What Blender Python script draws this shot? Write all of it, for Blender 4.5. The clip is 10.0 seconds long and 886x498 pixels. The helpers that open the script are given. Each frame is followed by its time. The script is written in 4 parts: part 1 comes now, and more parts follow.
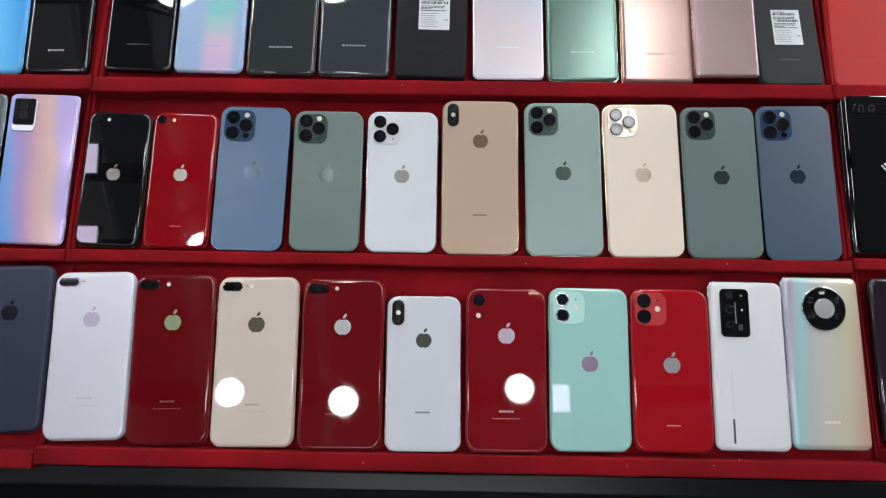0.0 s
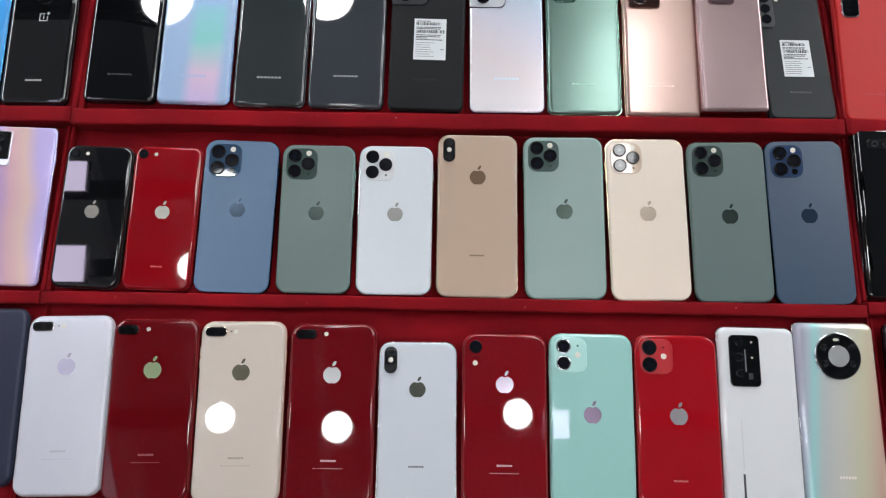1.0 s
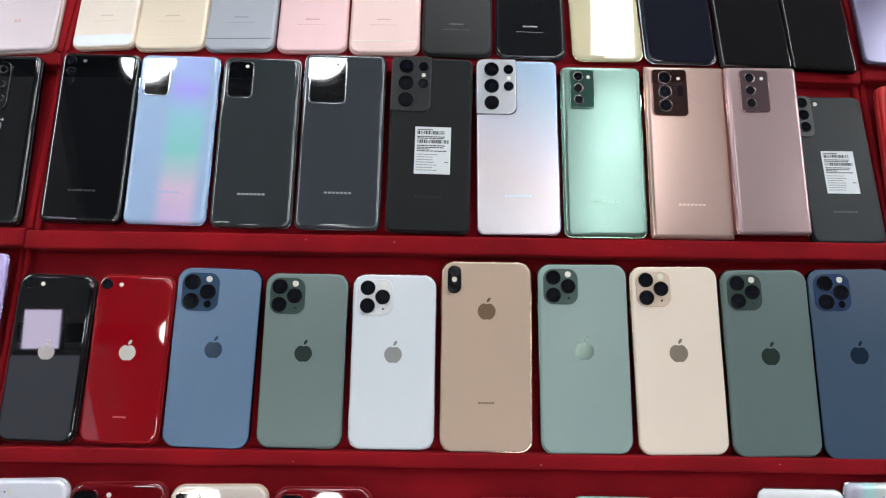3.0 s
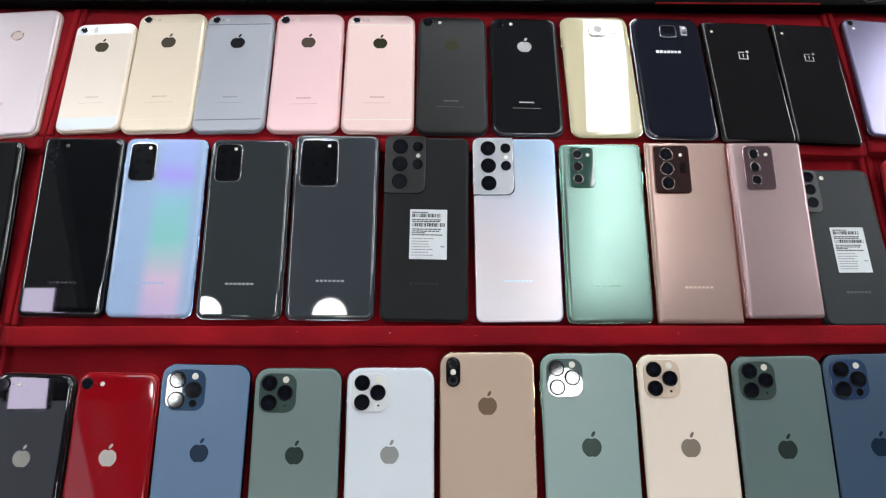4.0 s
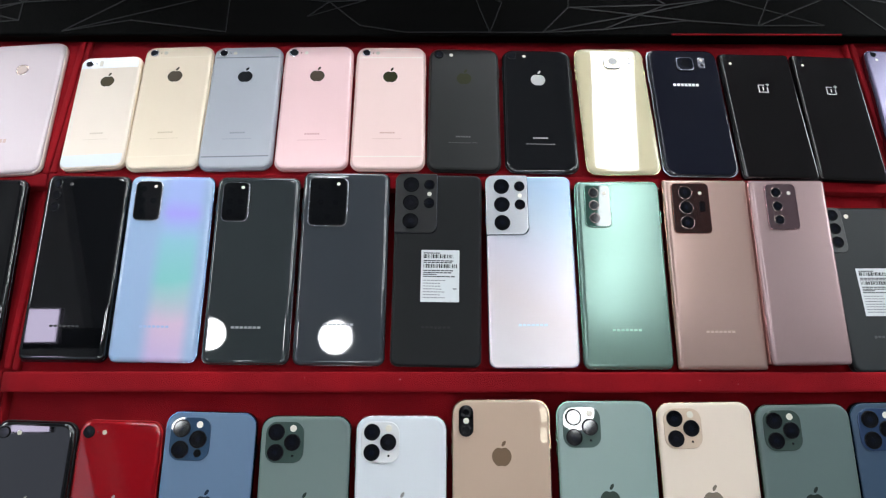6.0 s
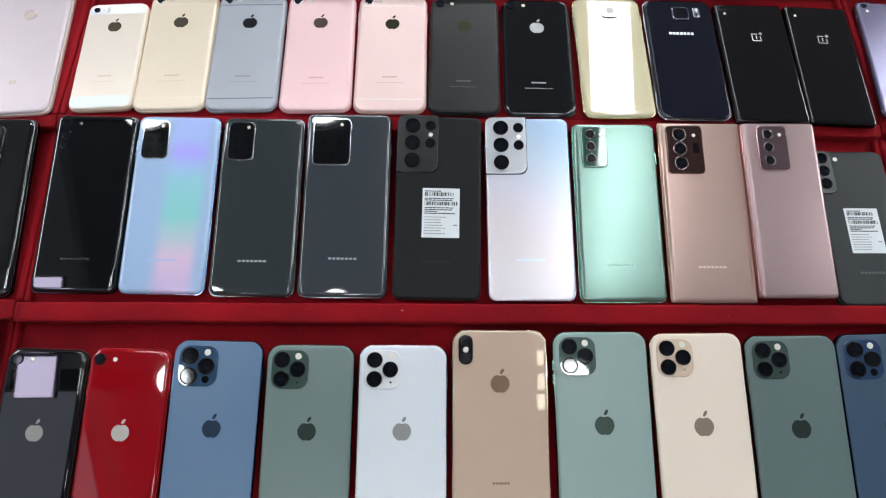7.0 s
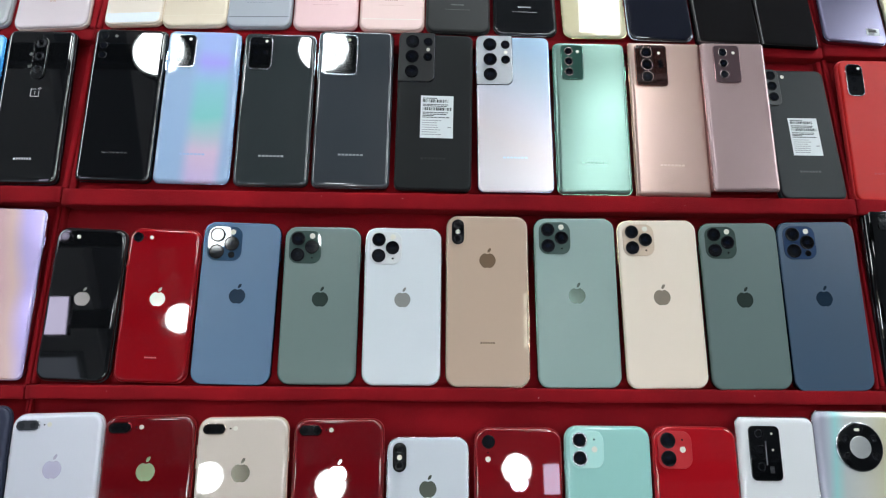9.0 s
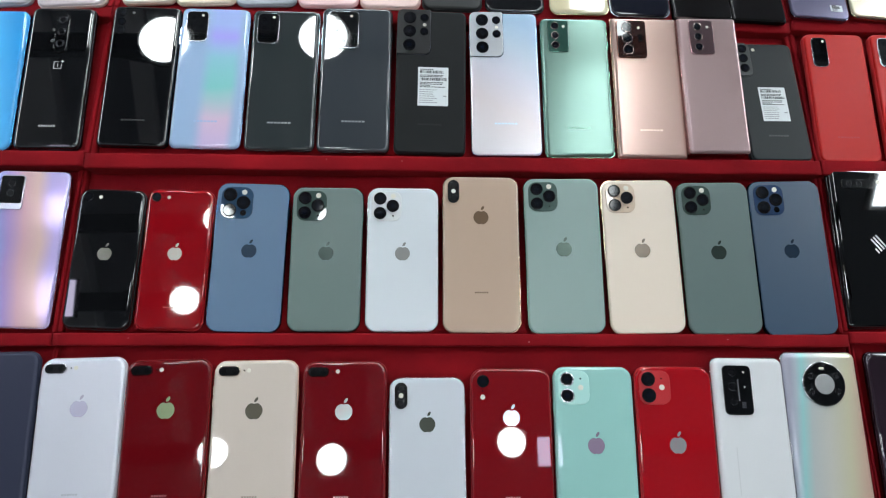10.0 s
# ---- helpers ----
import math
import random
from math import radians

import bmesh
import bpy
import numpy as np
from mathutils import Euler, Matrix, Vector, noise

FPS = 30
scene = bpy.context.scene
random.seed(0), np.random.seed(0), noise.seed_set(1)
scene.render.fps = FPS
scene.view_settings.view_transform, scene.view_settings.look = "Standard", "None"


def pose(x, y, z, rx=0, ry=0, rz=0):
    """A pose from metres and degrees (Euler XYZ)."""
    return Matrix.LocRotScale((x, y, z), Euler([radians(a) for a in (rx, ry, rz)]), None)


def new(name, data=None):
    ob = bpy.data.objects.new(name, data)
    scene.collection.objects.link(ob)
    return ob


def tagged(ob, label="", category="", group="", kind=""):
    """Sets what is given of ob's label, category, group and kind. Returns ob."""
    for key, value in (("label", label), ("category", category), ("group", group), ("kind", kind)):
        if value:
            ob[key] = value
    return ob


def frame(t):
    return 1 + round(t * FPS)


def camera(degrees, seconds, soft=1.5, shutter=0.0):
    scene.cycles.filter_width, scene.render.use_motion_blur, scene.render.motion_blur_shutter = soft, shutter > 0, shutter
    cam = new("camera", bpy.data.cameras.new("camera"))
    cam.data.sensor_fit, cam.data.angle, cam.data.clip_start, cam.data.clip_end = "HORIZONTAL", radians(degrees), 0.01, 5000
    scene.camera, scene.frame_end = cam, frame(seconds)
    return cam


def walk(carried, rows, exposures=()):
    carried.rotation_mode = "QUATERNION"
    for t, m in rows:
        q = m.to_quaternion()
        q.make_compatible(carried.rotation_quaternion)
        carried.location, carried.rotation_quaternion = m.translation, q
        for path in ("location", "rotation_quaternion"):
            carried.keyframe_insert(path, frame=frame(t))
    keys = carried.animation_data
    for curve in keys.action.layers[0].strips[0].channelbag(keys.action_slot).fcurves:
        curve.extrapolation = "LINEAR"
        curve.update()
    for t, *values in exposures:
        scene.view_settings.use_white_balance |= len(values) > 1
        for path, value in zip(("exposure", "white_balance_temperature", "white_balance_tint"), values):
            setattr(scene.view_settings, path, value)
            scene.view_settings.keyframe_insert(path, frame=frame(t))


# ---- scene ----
cam = camera(78.21, 10.0, soft=1.2)
# the tray slope: its own frame has z square to the boards
SLOPE = pose(0, 0, 0.95, 25, 0, 0)
ROWS = [
    (0.000, 0.0052, 0.0018, 0.5344, -0.00, -81.63, -0.00),
    (0.500, 0.0105, 0.0198, 0.5252, 0.15, -81.55, -0.14),
    (1.000, 0.0077, 0.0415, 0.5140, 0.09, -81.21, -0.24),
    (1.500, 0.0058, 0.0661, 0.5020, 0.22, -81.02, -0.46),
    (2.000, 0.0044, 0.0957, 0.4925, 0.26, -80.75, -0.71),
    (2.500, -0.0020, 0.1335, 0.4822, 0.27, -80.84, -0.76),
    (2.700, -0.0002, 0.1462, 0.4785, 0.27, -80.87, -0.78),
    (3.067, -0.0013, 0.1703, 0.4703, -0.03, -80.21, -0.86),
    (3.433, -0.0018, 0.1909, 0.4631, -0.59, -78.91, -0.98),
    (3.800, -0.0013, 0.2105, 0.4606, -0.88, -78.10, -0.98),
    (4.000, 0.0000, 0.2261, 0.4627, -0.82, -78.17, -0.92),
    (4.500, 0.0033, 0.2483, 0.4625, -0.76, -77.32, -0.56),
    (5.000, 0.0022, 0.2718, 0.4611, -0.46, -76.87, -0.57),
    (5.200, 0.0021, 0.2716, 0.4593, -0.31, -76.72, -0.43),
    (5.567, -0.0005, 0.2691, 0.4565, -0.37, -76.90, -0.38),
    (5.933, -0.0052, 0.2610, 0.4552, -0.62, -77.41, -0.45),
    (6.300, -0.0080, 0.2456, 0.4556, -0.73, -77.76, -0.53),
    (6.500, -0.0090, 0.2359, 0.4541, -0.61, -77.61, -0.63),
    (7.000, -0.0092, 0.2078, 0.4580, -0.52, -78.13, -0.77),
    (7.500, -0.0129, 0.1804, 0.4707, -0.73, -78.63, -0.95),
    (8.000, -0.0102, 0.1548, 0.4812, -1.03, -78.80, -1.14),
    (8.500, -0.0134, 0.1313, 0.4943, -0.25, -78.96, -1.58),
    (9.000, -0.0144, 0.1051, 0.5064, -0.38, -79.09, -1.72),
    (9.500, -0.0151, 0.0750, 0.5194, -0.75, -78.99, -1.82),
    (10.000, -0.0174, 0.0519, 0.5371, -0.86, -78.69, -2.13),
]
EXPOSURES = [(0.0, -0.27, 6480, 9), (0.5, -0.23, 6480, 9), (2.0, -0.23, 6450, 8), (4.0, -0.22, 6400, 8), (5.0, -0.22, 6350, 7), (6.5, -0.2, 6280, 7), (7.5, -0.2, 6260, 6), (8.0, -0.2, 6200, 4), (9.0, -0.23, 6200, 3), (10.0, -0.26, 6200, 3)]
walk(cam, [(t, SLOPE @ pose(x, y, z, 90 + pitch, roll, yaw)) for t, x, y, z, yaw, pitch, roll in ROWS], EXPOSURES)

# ---- world and lights ----
world = bpy.data.worlds.new("World")
scene.world = world
world.use_nodes = True
world.node_tree.nodes["Background"].inputs[0].default_value = (0.75, 0.8, 1.0, 1)
world.node_tree.nodes["Background"].inputs[1].default_value = 0.02


# ---- materials ----
def rgb(h):
    """Linear colour from an sRGB hex string."""
    v = [int(h[i:i + 2], 16) / 255 for i in (0, 2, 4)]
    return tuple(c / 12.92 if c <= 0.04045 else ((c + 0.055) / 1.055) ** 2.4 for c in v) + (1,)


def material(name, colour, rough=0.5, metal=0.0, coat=0.0, spec=0.5, grain=0.0, grain_scale=900.0, smudge=0.0, emit=0.0):
    m = bpy.data.materials.new(name)
    m.use_nodes = True
    nt = m.node_tree
    b = nt.nodes["Principled BSDF"]
    b.inputs["Base Color"].default_value = colour
    b.inputs["Roughness"].default_value = rough
    b.inputs["Metallic"].default_value = metal
    b.inputs["Coat Weight"].default_value = coat
    b.inputs["Coat Roughness"].default_value = 0.02
    b.inputs["Specular IOR Level"].default_value = spec
    if emit:
        b.inputs["Emission Color"].default_value = colour
        b.inputs["Emission Strength"].default_value = emit
    tc = nt.nodes.new("ShaderNodeTexCoord")
    if grain:
        n = nt.nodes.new("ShaderNodeTexNoise")
        n.inputs["Scale"].default_value = grain_scale
        n.inputs["Detail"].default_value = 6
        nt.links.new(tc.outputs["Object"], n.inputs["Vector"])
        bp = nt.nodes.new("ShaderNodeBump")
        bp.inputs["Strength"].default_value = grain
        bp.inputs["Distance"].default_value = 0.0004
        nt.links.new(n.outputs["Fac"], bp.inputs["Height"])
        nt.links.new(bp.outputs["Normal"], b.inputs["Normal"])
    if smudge:
        # finger smears: two scales of uneven gloss, and a trace of dust in the colour
        n1 = nt.nodes.new("ShaderNodeTexNoise")
        n1.inputs["Scale"].default_value = 38
        n1.inputs["Detail"].default_value = 5
        n2 = nt.nodes.new("ShaderNodeTexNoise")
        n2.inputs["Scale"].default_value = 9
        n2.inputs["Detail"].default_value = 3
        for n in (n1, n2):
            nt.links.new(tc.outputs["Object"], n.inputs["Vector"])
        mx = nt.nodes.new("ShaderNodeMath")
        mx.operation = "MULTIPLY"
        nt.links.new(n1.outputs["Fac"], mx.inputs[0])
        nt.links.new(n2.outputs["Fac"], mx.inputs[1])
        mr = nt.nodes.new("ShaderNodeMapRange")
        mr.inputs["From Min"].default_value = 0.1
        mr.inputs["From Max"].default_value = 0.45
        mr.inputs["To Min"].default_value = max(rough - smudge * 0.5, 0.01)
        mr.inputs["To Max"].default_value = rough + smudge
        nt.links.new(mx.outputs[0], mr.inputs["Value"])
        nt.links.new(mr.outputs["Result"], b.inputs["Roughness"])
    return m


def graded(name, stops, rough, metal=0.0, coat=0.0, lean=0.35, across=True, warp=0.0, size=(0.075, 0.16)):
    """A lacquer whose pigment runs through several colours, over the panel's own width or length."""
    m = material(name, (1, 1, 1, 1), rough, metal, coat, smudge=0.03)
    nt = m.node_tree
    tc = nt.nodes.new("ShaderNodeTexCoord")
    sep = nt.nodes.new("ShaderNodeSeparateXYZ")
    nt.links.new(tc.outputs["Object"], sep.inputs[0])
    a, c = ("X", "Y") if across else ("Y", "X")
    u = nt.nodes.new("ShaderNodeMath")
    u.operation = "DIVIDE"
    u.inputs[1].default_value = size[0] if across else size[1]
    nt.links.new(sep.outputs[a], u.inputs[0])
    v = nt.nodes.new("ShaderNodeMath")
    v.operation = "MULTIPLY_ADD"
    v.inputs[1].default_value = lean / (size[1] if across else size[0])
    nt.links.new(sep.outputs[c], v.inputs[0])
    half = nt.nodes.new("ShaderNodeMath")
    half.operation = "ADD"
    half.inputs[1].default_value = 0.5
    nt.links.new(u.outputs[0], half.inputs[0])
    nt.links.new(half.outputs[0], v.inputs[2])
    last = v
    if warp:
        n = nt.nodes.new("ShaderNodeTexNoise")
        n.inputs["Scale"].default_value = 14
        nt.links.new(tc.outputs["Object"], n.inputs["Vector"])
        w = nt.nodes.new("ShaderNodeMath")
        w.operation = "MULTIPLY_ADD"
        w.inputs[1].default_value = warp
        nt.links.new(n.outputs["Fac"], w.inputs[0])
        nt.links.new(v.outputs[0], w.inputs[2])
        last = w
    r = nt.nodes.new("ShaderNodeValToRGB")
    el = r.color_ramp.elements
    while len(el) < len(stops):
        el.new(0.5)
    for e, (p, h) in zip(el, stops):
        e.position = p
        e.color = rgb(h)
    nt.links.new(last.outputs[0], r.inputs["Fac"])
    nt.links.new(r.outputs["Color"], nt.nodes["Principled BSDF"].inputs["Base Color"])
    return m


def prismatic(name, base, stops, rough, x0, x1, lean, size=(0.073, 0.16)):
    """An inner film's rainbow sheen, painted into the glossy colour as a broad slanting band."""
    m = material(name, rgb(base), rough, coat=0.6, spec=0.6, smudge=0.02)
    nt = m.node_tree
    tc = nt.nodes.new("ShaderNodeTexCoord")
    sep = nt.nodes.new("ShaderNodeSeparateXYZ")
    nt.links.new(tc.outputs["Object"], sep.inputs[0])

    def op(kind, a, b, c=None):
        n = nt.nodes.new("ShaderNodeMath")
        n.operation = kind
        for k, v in enumerate((a, b, c)):
            if v is None:
                continue
            if isinstance(v, (int, float)):
                n.inputs[k].default_value = v
            else:
                nt.links.new(v, n.inputs[k])
        return n.outputs[0]
    wob = nt.nodes.new("ShaderNodeTexNoise")
    wob.inputs["Scale"].default_value = 9
    nt.links.new(tc.outputs["Object"], wob.inputs["Vector"])
    u = op("MULTIPLY_ADD", sep.outputs["X"], 1 / size[0], 0.5)
    v = op("MULTIPLY_ADD", sep.outputs["Y"], 1 / size[1], 0.5)
    across = op("MULTIPLY_ADD", v, lean, u)
    along = op("MULTIPLY_ADD", wob.outputs["Fac"], 0.25, v)
    rise = nt.nodes.new("ShaderNodeMapRange")
    rise.interpolation_type = "SMOOTHSTEP"
    rise.inputs["From Min"].default_value, rise.inputs["From Max"].default_value = x0 - 0.1, x0 + 0.1
    nt.links.new(across, rise.inputs["Value"])
    fall = nt.nodes.new("ShaderNodeMapRange")
    fall.interpolation_type = "SMOOTHSTEP"
    fall.inputs["From Min"].default_value, fall.inputs["From Max"].default_value = x1 + 0.08, x1 - 0.08
    nt.links.new(across, fall.inputs["Value"])
    ramp = nt.nodes.new("ShaderNodeValToRGB")
    el = ramp.color_ramp.elements
    while len(el) < len(stops):
        el.new(0.5)
    for e, (p, h) in zip(el, stops):
        e.position, e.color = p, rgb(h)
    nt.links.new(along, ramp.inputs["Fac"])
    mix = nt.nodes.new("ShaderNodeMix")
    mix.data_type = "RGBA"
    nt.links.new(op("MULTIPLY", rise.outputs["Result"], fall.outputs["Result"]), mix.inputs["Factor"])
    for k in mix.inputs:
        if k.type == "RGBA" and k.identifier.startswith("A"):
            k.default_value = rgb(base)
        if k.type == "RGBA" and k.identifier.startswith("B"):
            nt.links.new(ramp.outputs["Color"], k)
    for k in mix.outputs:
        if k.type == "RGBA":
            nt.links.new(k, nt.nodes["Principled BSDF"].inputs["Base Color"])
    return m


def velvet():
    m = material("red_velvet", rgb("760a13"), 0.9, spec=0.1)
    nt = m.node_tree
    b = nt.nodes["Principled BSDF"]
    b.inputs["Sheen Weight"].default_value = 0.15
    b.inputs["Sheen Roughness"].default_value = 0.4
    b.inputs["Sheen Tint"].default_value = rgb("b84048")
    tc = nt.nodes.new("ShaderNodeTexCoord")
    big = nt.nodes.new("ShaderNodeTexNoise")
    big.inputs["Scale"].default_value = 11
    big.inputs["Detail"].default_value = 4
    fine = nt.nodes.new("ShaderNodeTexNoise")
    fine.inputs["Scale"].default_value = 1500
    fine.inputs["Detail"].default_value = 4
    for n in (big, fine):
        nt.links.new(tc.outputs["Object"], n.inputs["Vector"])
    ramp = nt.nodes.new("ShaderNodeValToRGB")
    ramp.color_ramp.elements[0].position, ramp.color_ramp.elements[0].color = 0.3, rgb("6a0d15")
    ramp.color_ramp.elements[1].position, ramp.color_ramp.elements[1].color = 0.72, rgb("8e121b")
    nt.links.new(big.outputs["Fac"], ramp.inputs["Fac"])
    nt.links.new(ramp.outputs["Color"], b.inputs["Base Color"])
    # nap: fine fibres over soft creases
    add = nt.nodes.new("ShaderNodeMath")
    add.operation = "MULTIPLY_ADD"
    add.inputs[1].default_value = 4.0
    nt.links.new(big.outputs["Fac"], add.inputs[0])
    nt.links.new(fine.outputs["Fac"], add.inputs[2])
    bp = nt.nodes.new("ShaderNodeBump")
    bp.inputs["Strength"].default_value = 0.5
    bp.inputs["Distance"].default_value = 0.0018
    nt.links.new(add.outputs[0], bp.inputs["Height"])
    nt.links.new(bp.outputs["Normal"], b.inputs["Normal"])
    return m


VELVET = velvet()
BLACK_EDGE = material("black_lacquer_edge", rgb("101113"), 0.3, spec=0.3, smudge=0.03)
BLACK_BASE = material("black_counter", rgb("060607"), 0.5, spec=0.12)
BLACK_BOARD = material("black_embossed_board", rgb("040404"), 0.4, spec=0.02, grain=0.3, grain_scale=700)
RIDGE = material("board_ridge", rgb("141416"), 0.35, spec=0.15)
WALL = material("wall_paint", rgb("8a8b90"), 0.8, grain=0.2, grain_scale=60)
CEIL = material("ceiling_paint", rgb("8a8c94"), 0.85)
FLOOR = material("floor_tile", rgb("9a9a98"), 0.4)
LAMP_WHITE = material("lamp_diffuser", (0.98, 0.99, 1.0, 1), 0.5, emit=34)
# the next four glows serve the unseen fill panels added around the counter
WEST_FILL = material("west_fill_diffuser", (0.97, 0.985, 1.0, 1), 0.5, emit=14)
EAST_FILL = material("east_fill_diffuser", (0.97, 0.985, 1.0, 1), 0.5, emit=22)
SOUTH_FILL = material("south_fill_diffuser", (0.97, 0.985, 1.0, 1), 0.5, emit=7)
NORTH_FILL = material("north_fill_diffuser", (0.97, 0.985, 1.0, 1), 0.5, emit=22)
STRIP_WHITE = material("strip_diffuser", (0.97, 0.985, 1.0, 1), 0.5, emit=15)
SMALL_WHITE = material("small_lamp_diffuser", (1, 0.9, 0.7, 1), 0.5, emit=9)
PALE = material("pale_ceiling_paint", rgb("dcdce0"), 0.8)
SQUARE_MAUVE = material("mauve_lamp_diffuser", (0.85, 0.74, 1.0, 1), 0.5, emit=9)
CEILING_GLOW = material("dim_ceiling_glow", (0.8, 0.84, 1.0, 1), 0.5, emit=0.6)
LENS = material("lens_glass", rgb("0b0c0f"), 0.06, spec=0.5)
LENS_RING = material("lens_ring", rgb("1d1e22"), 0.25, metal=0.8)
IRIS = material("coated_lens_core", rgb("121726"), 0.05, spec=0.6)
STEEL = material("steel_ring", rgb("c8c8cc"), 0.2, metal=1)
FLASH = material("flash_window", rgb("d2cec2"), 0.3)
FLASH_DIM = material("flash_window_dim", rgb("b8b4a8"), 0.3)
BLACK_GLASS = material("black_glass", rgb("08090b"), 0.05, coat=0.5, smudge=0.03)
PAPER = material("label_paper", rgb("c6cacd"), 0.6)
INK = material("label_ink", rgb("26272a"), 0.7)
INK_GREY = material("label_grey_ink", rgb("7d7f84"), 0.7)
SCREEN = material("screen_glass", rgb("050506"), 0.05)
MATS = {}


def finish(kind, h):
    """Back and frame finishes by kind and colour."""
    key = (kind, h)
    if key not in MATS:
        c = rgb(h)
        if kind == "gloss":
            MATS[key] = material("glossy_glass_" + h, c, 0.03, coat=0.6, spec=0.6, smudge=0.02)
        elif kind == "satin":
            MATS[key] = material("frosted_glass_" + h, c, 0.36, spec=0.5, grain=0.02, grain_scale=2500, smudge=0.06)
        elif kind == "metal":
            MATS[key] = material("anodised_aluminium_" + h, c, 0.4, metal=0.35, grain=0.04, grain_scale=2500, smudge=0.06)
        elif kind == "pearl":
            MATS[key] = material("pearl_lacquer_" + h, c, 0.22, metal=0.6, smudge=0.03)
        elif kind == "matte":
            MATS[key] = material("matt_lacquer_" + h, c, 0.45, spec=0.2, grain=0.03, grain_scale=2500, smudge=0.06)
        elif kind == "polish":
            MATS[key] = material("polished_metal_" + h, c, 0.14, metal=1, smudge=0.08)
        elif kind == "mark":
            MATS[key] = material("mirror_mark_" + h, c, 0.18, metal=0.5)
        elif kind == "print":
            MATS[key] = material("print_" + h, c, 0.4, metal=0.3)
    return MATS[key]


# ---- mesh helpers ----
def mesh_of(name, verts, faces, mat, smooth=None):
    me = bpy.data.meshes.new(name)
    me.from_pydata(verts, [], faces)
    me.materials.append(mat)
    if smooth is not None:
        me.polygons.foreach_set("use_smooth", smooth)
    me.update()
    return me


def part(name, me, parent, label="", place=None):
    ob = new(name, me)
    ob.parent = parent
    if place is not None:
        ob.matrix_basis = place
    if label:
        tagged(ob, label)
    return ob


def thing(name, m, label, category, group="", kind=""):
    ob = new(name)
    ob.empty_display_size = 0.02
    ob.matrix_basis = m
    return tagged(ob, label, category, group, kind)


def outline(w, h, r, seg=7):
    """A rounded rectangle about the origin, anticlockwise."""
    r = min(r, w / 2 - 1e-5, h / 2 - 1e-5)
    pts = []
    for cx, cy, a0 in ((w / 2 - r, h / 2 - r, 0), (-w / 2 + r, h / 2 - r, 90), (-w / 2 + r, -h / 2 + r, 180), (w / 2 - r, -h / 2 + r, 270)):
        for k in range(seg + 1):
            a = radians(a0 + 90 * k / seg)
            pts.append((cx + r * math.cos(a), cy + r * math.sin(a)))
    return pts


def loft(name, w, h, r, levels, mat, seg=7, bottom=True):
    """Rounded rectangles at (inset, z), skinned and capped: smooth round the edge, flat on top."""
    verts, faces, smooth = [], [], []
    n = 4 * (seg + 1)
    for inset, z in levels:
        verts += [(x, y, z) for x, y in outline(w - 2 * inset, h - 2 * inset, max(r - inset, 0.0002), seg)]
    for k in range(len(levels) - 1):
        for i in range(n):
            j = (i + 1) % n
            faces.append((k * n + i, k * n + j, (k + 1) * n + j, (k + 1) * n + i))
            smooth.append(True)
    faces.append(tuple(range((len(levels) - 1) * n, len(levels) * n)))
    smooth.append(False)
    if bottom:
        faces.append(tuple(reversed(range(n))))
        smooth.append(False)
    return mesh_of(name, verts, faces, mat, smooth)


def edge(z0, z1, e, eh, steps=5):
    """Levels of a rounded upper edge."""
    return [(0.0, z0)] + [(e * (1 - math.cos(radians(90 * k / steps))), z1 - eh * (1 - math.sin(radians(90 * k / steps)))) for k in range(steps + 1)]


def disc(name, r, z0, z1, mat, bev=0.0003, seg=24):
    verts, faces, smooth = [], [], []
    lv = [(r, z0), (r, z1 - bev), (r - bev, z1)]
    for rr, z in lv:
        verts += [(rr * math.cos(2 * math.pi * k / seg), rr * math.sin(2 * math.pi * k / seg), z) for k in range(seg)]
    for a in range(len(lv) - 1):
        for i in range(seg):
            j = (i + 1) % seg
            faces.append((a * seg + i, a * seg + j, (a + 1) * seg + j, (a + 1) * seg + i))
            smooth.append(True)
    faces.append(tuple(range(2 * seg, 3 * seg)))
    smooth.append(False)
    faces.append(tuple(reversed(range(seg))))
    smooth.append(False)
    return mesh_of(name, verts, faces, mat, smooth)


def ring(name, r0, r1, z0, z1, mat, seg=28):
    """A flat ring with a slightly rounded section."""
    verts, faces = [], []
    b = min((r1 - r0) * 0.25, 0.0004)
    prof = [(r1, z0), (r1, z1 - b), (r1 - b, z1), (r0 + b, z1), (r0, z1 - b), (r0, z0)]
    n = len(prof)
    for k in range(seg):
        a = 2 * math.pi * k / seg
        verts += [(r * math.cos(a), r * math.sin(a), z) for r, z in prof]
    for k in range(seg):
        k2 = (k + 1) % seg
        for i in range(n):
            j = (i + 1) % n
            faces.append((k * n + i, k2 * n + i, k2 * n + j, k * n + j))
    return mesh_of(name, verts, faces, mat, [True] * len(faces))


def box(name, x0, x1, y0, y1, z0, z1, mat, bev=0.0):
    bm = bmesh.new()
    bmesh.ops.create_cube(bm, size=1, matrix=Matrix.Translation(((x0 + x1) / 2, (y0 + y1) / 2, (z0 + z1) / 2)) @ Matrix.Diagonal((x1 - x0, y1 - y0, z1 - z0, 1)))
    if bev:
        bmesh.ops.bevel(bm, geom=bm.edges[:], offset=bev, segments=3, affect="EDGES", profile=0.5)
    me = bpy.data.meshes.new(name)
    bm.to_mesh(me)
    bm.free()
    me.materials.append(mat)
    return me


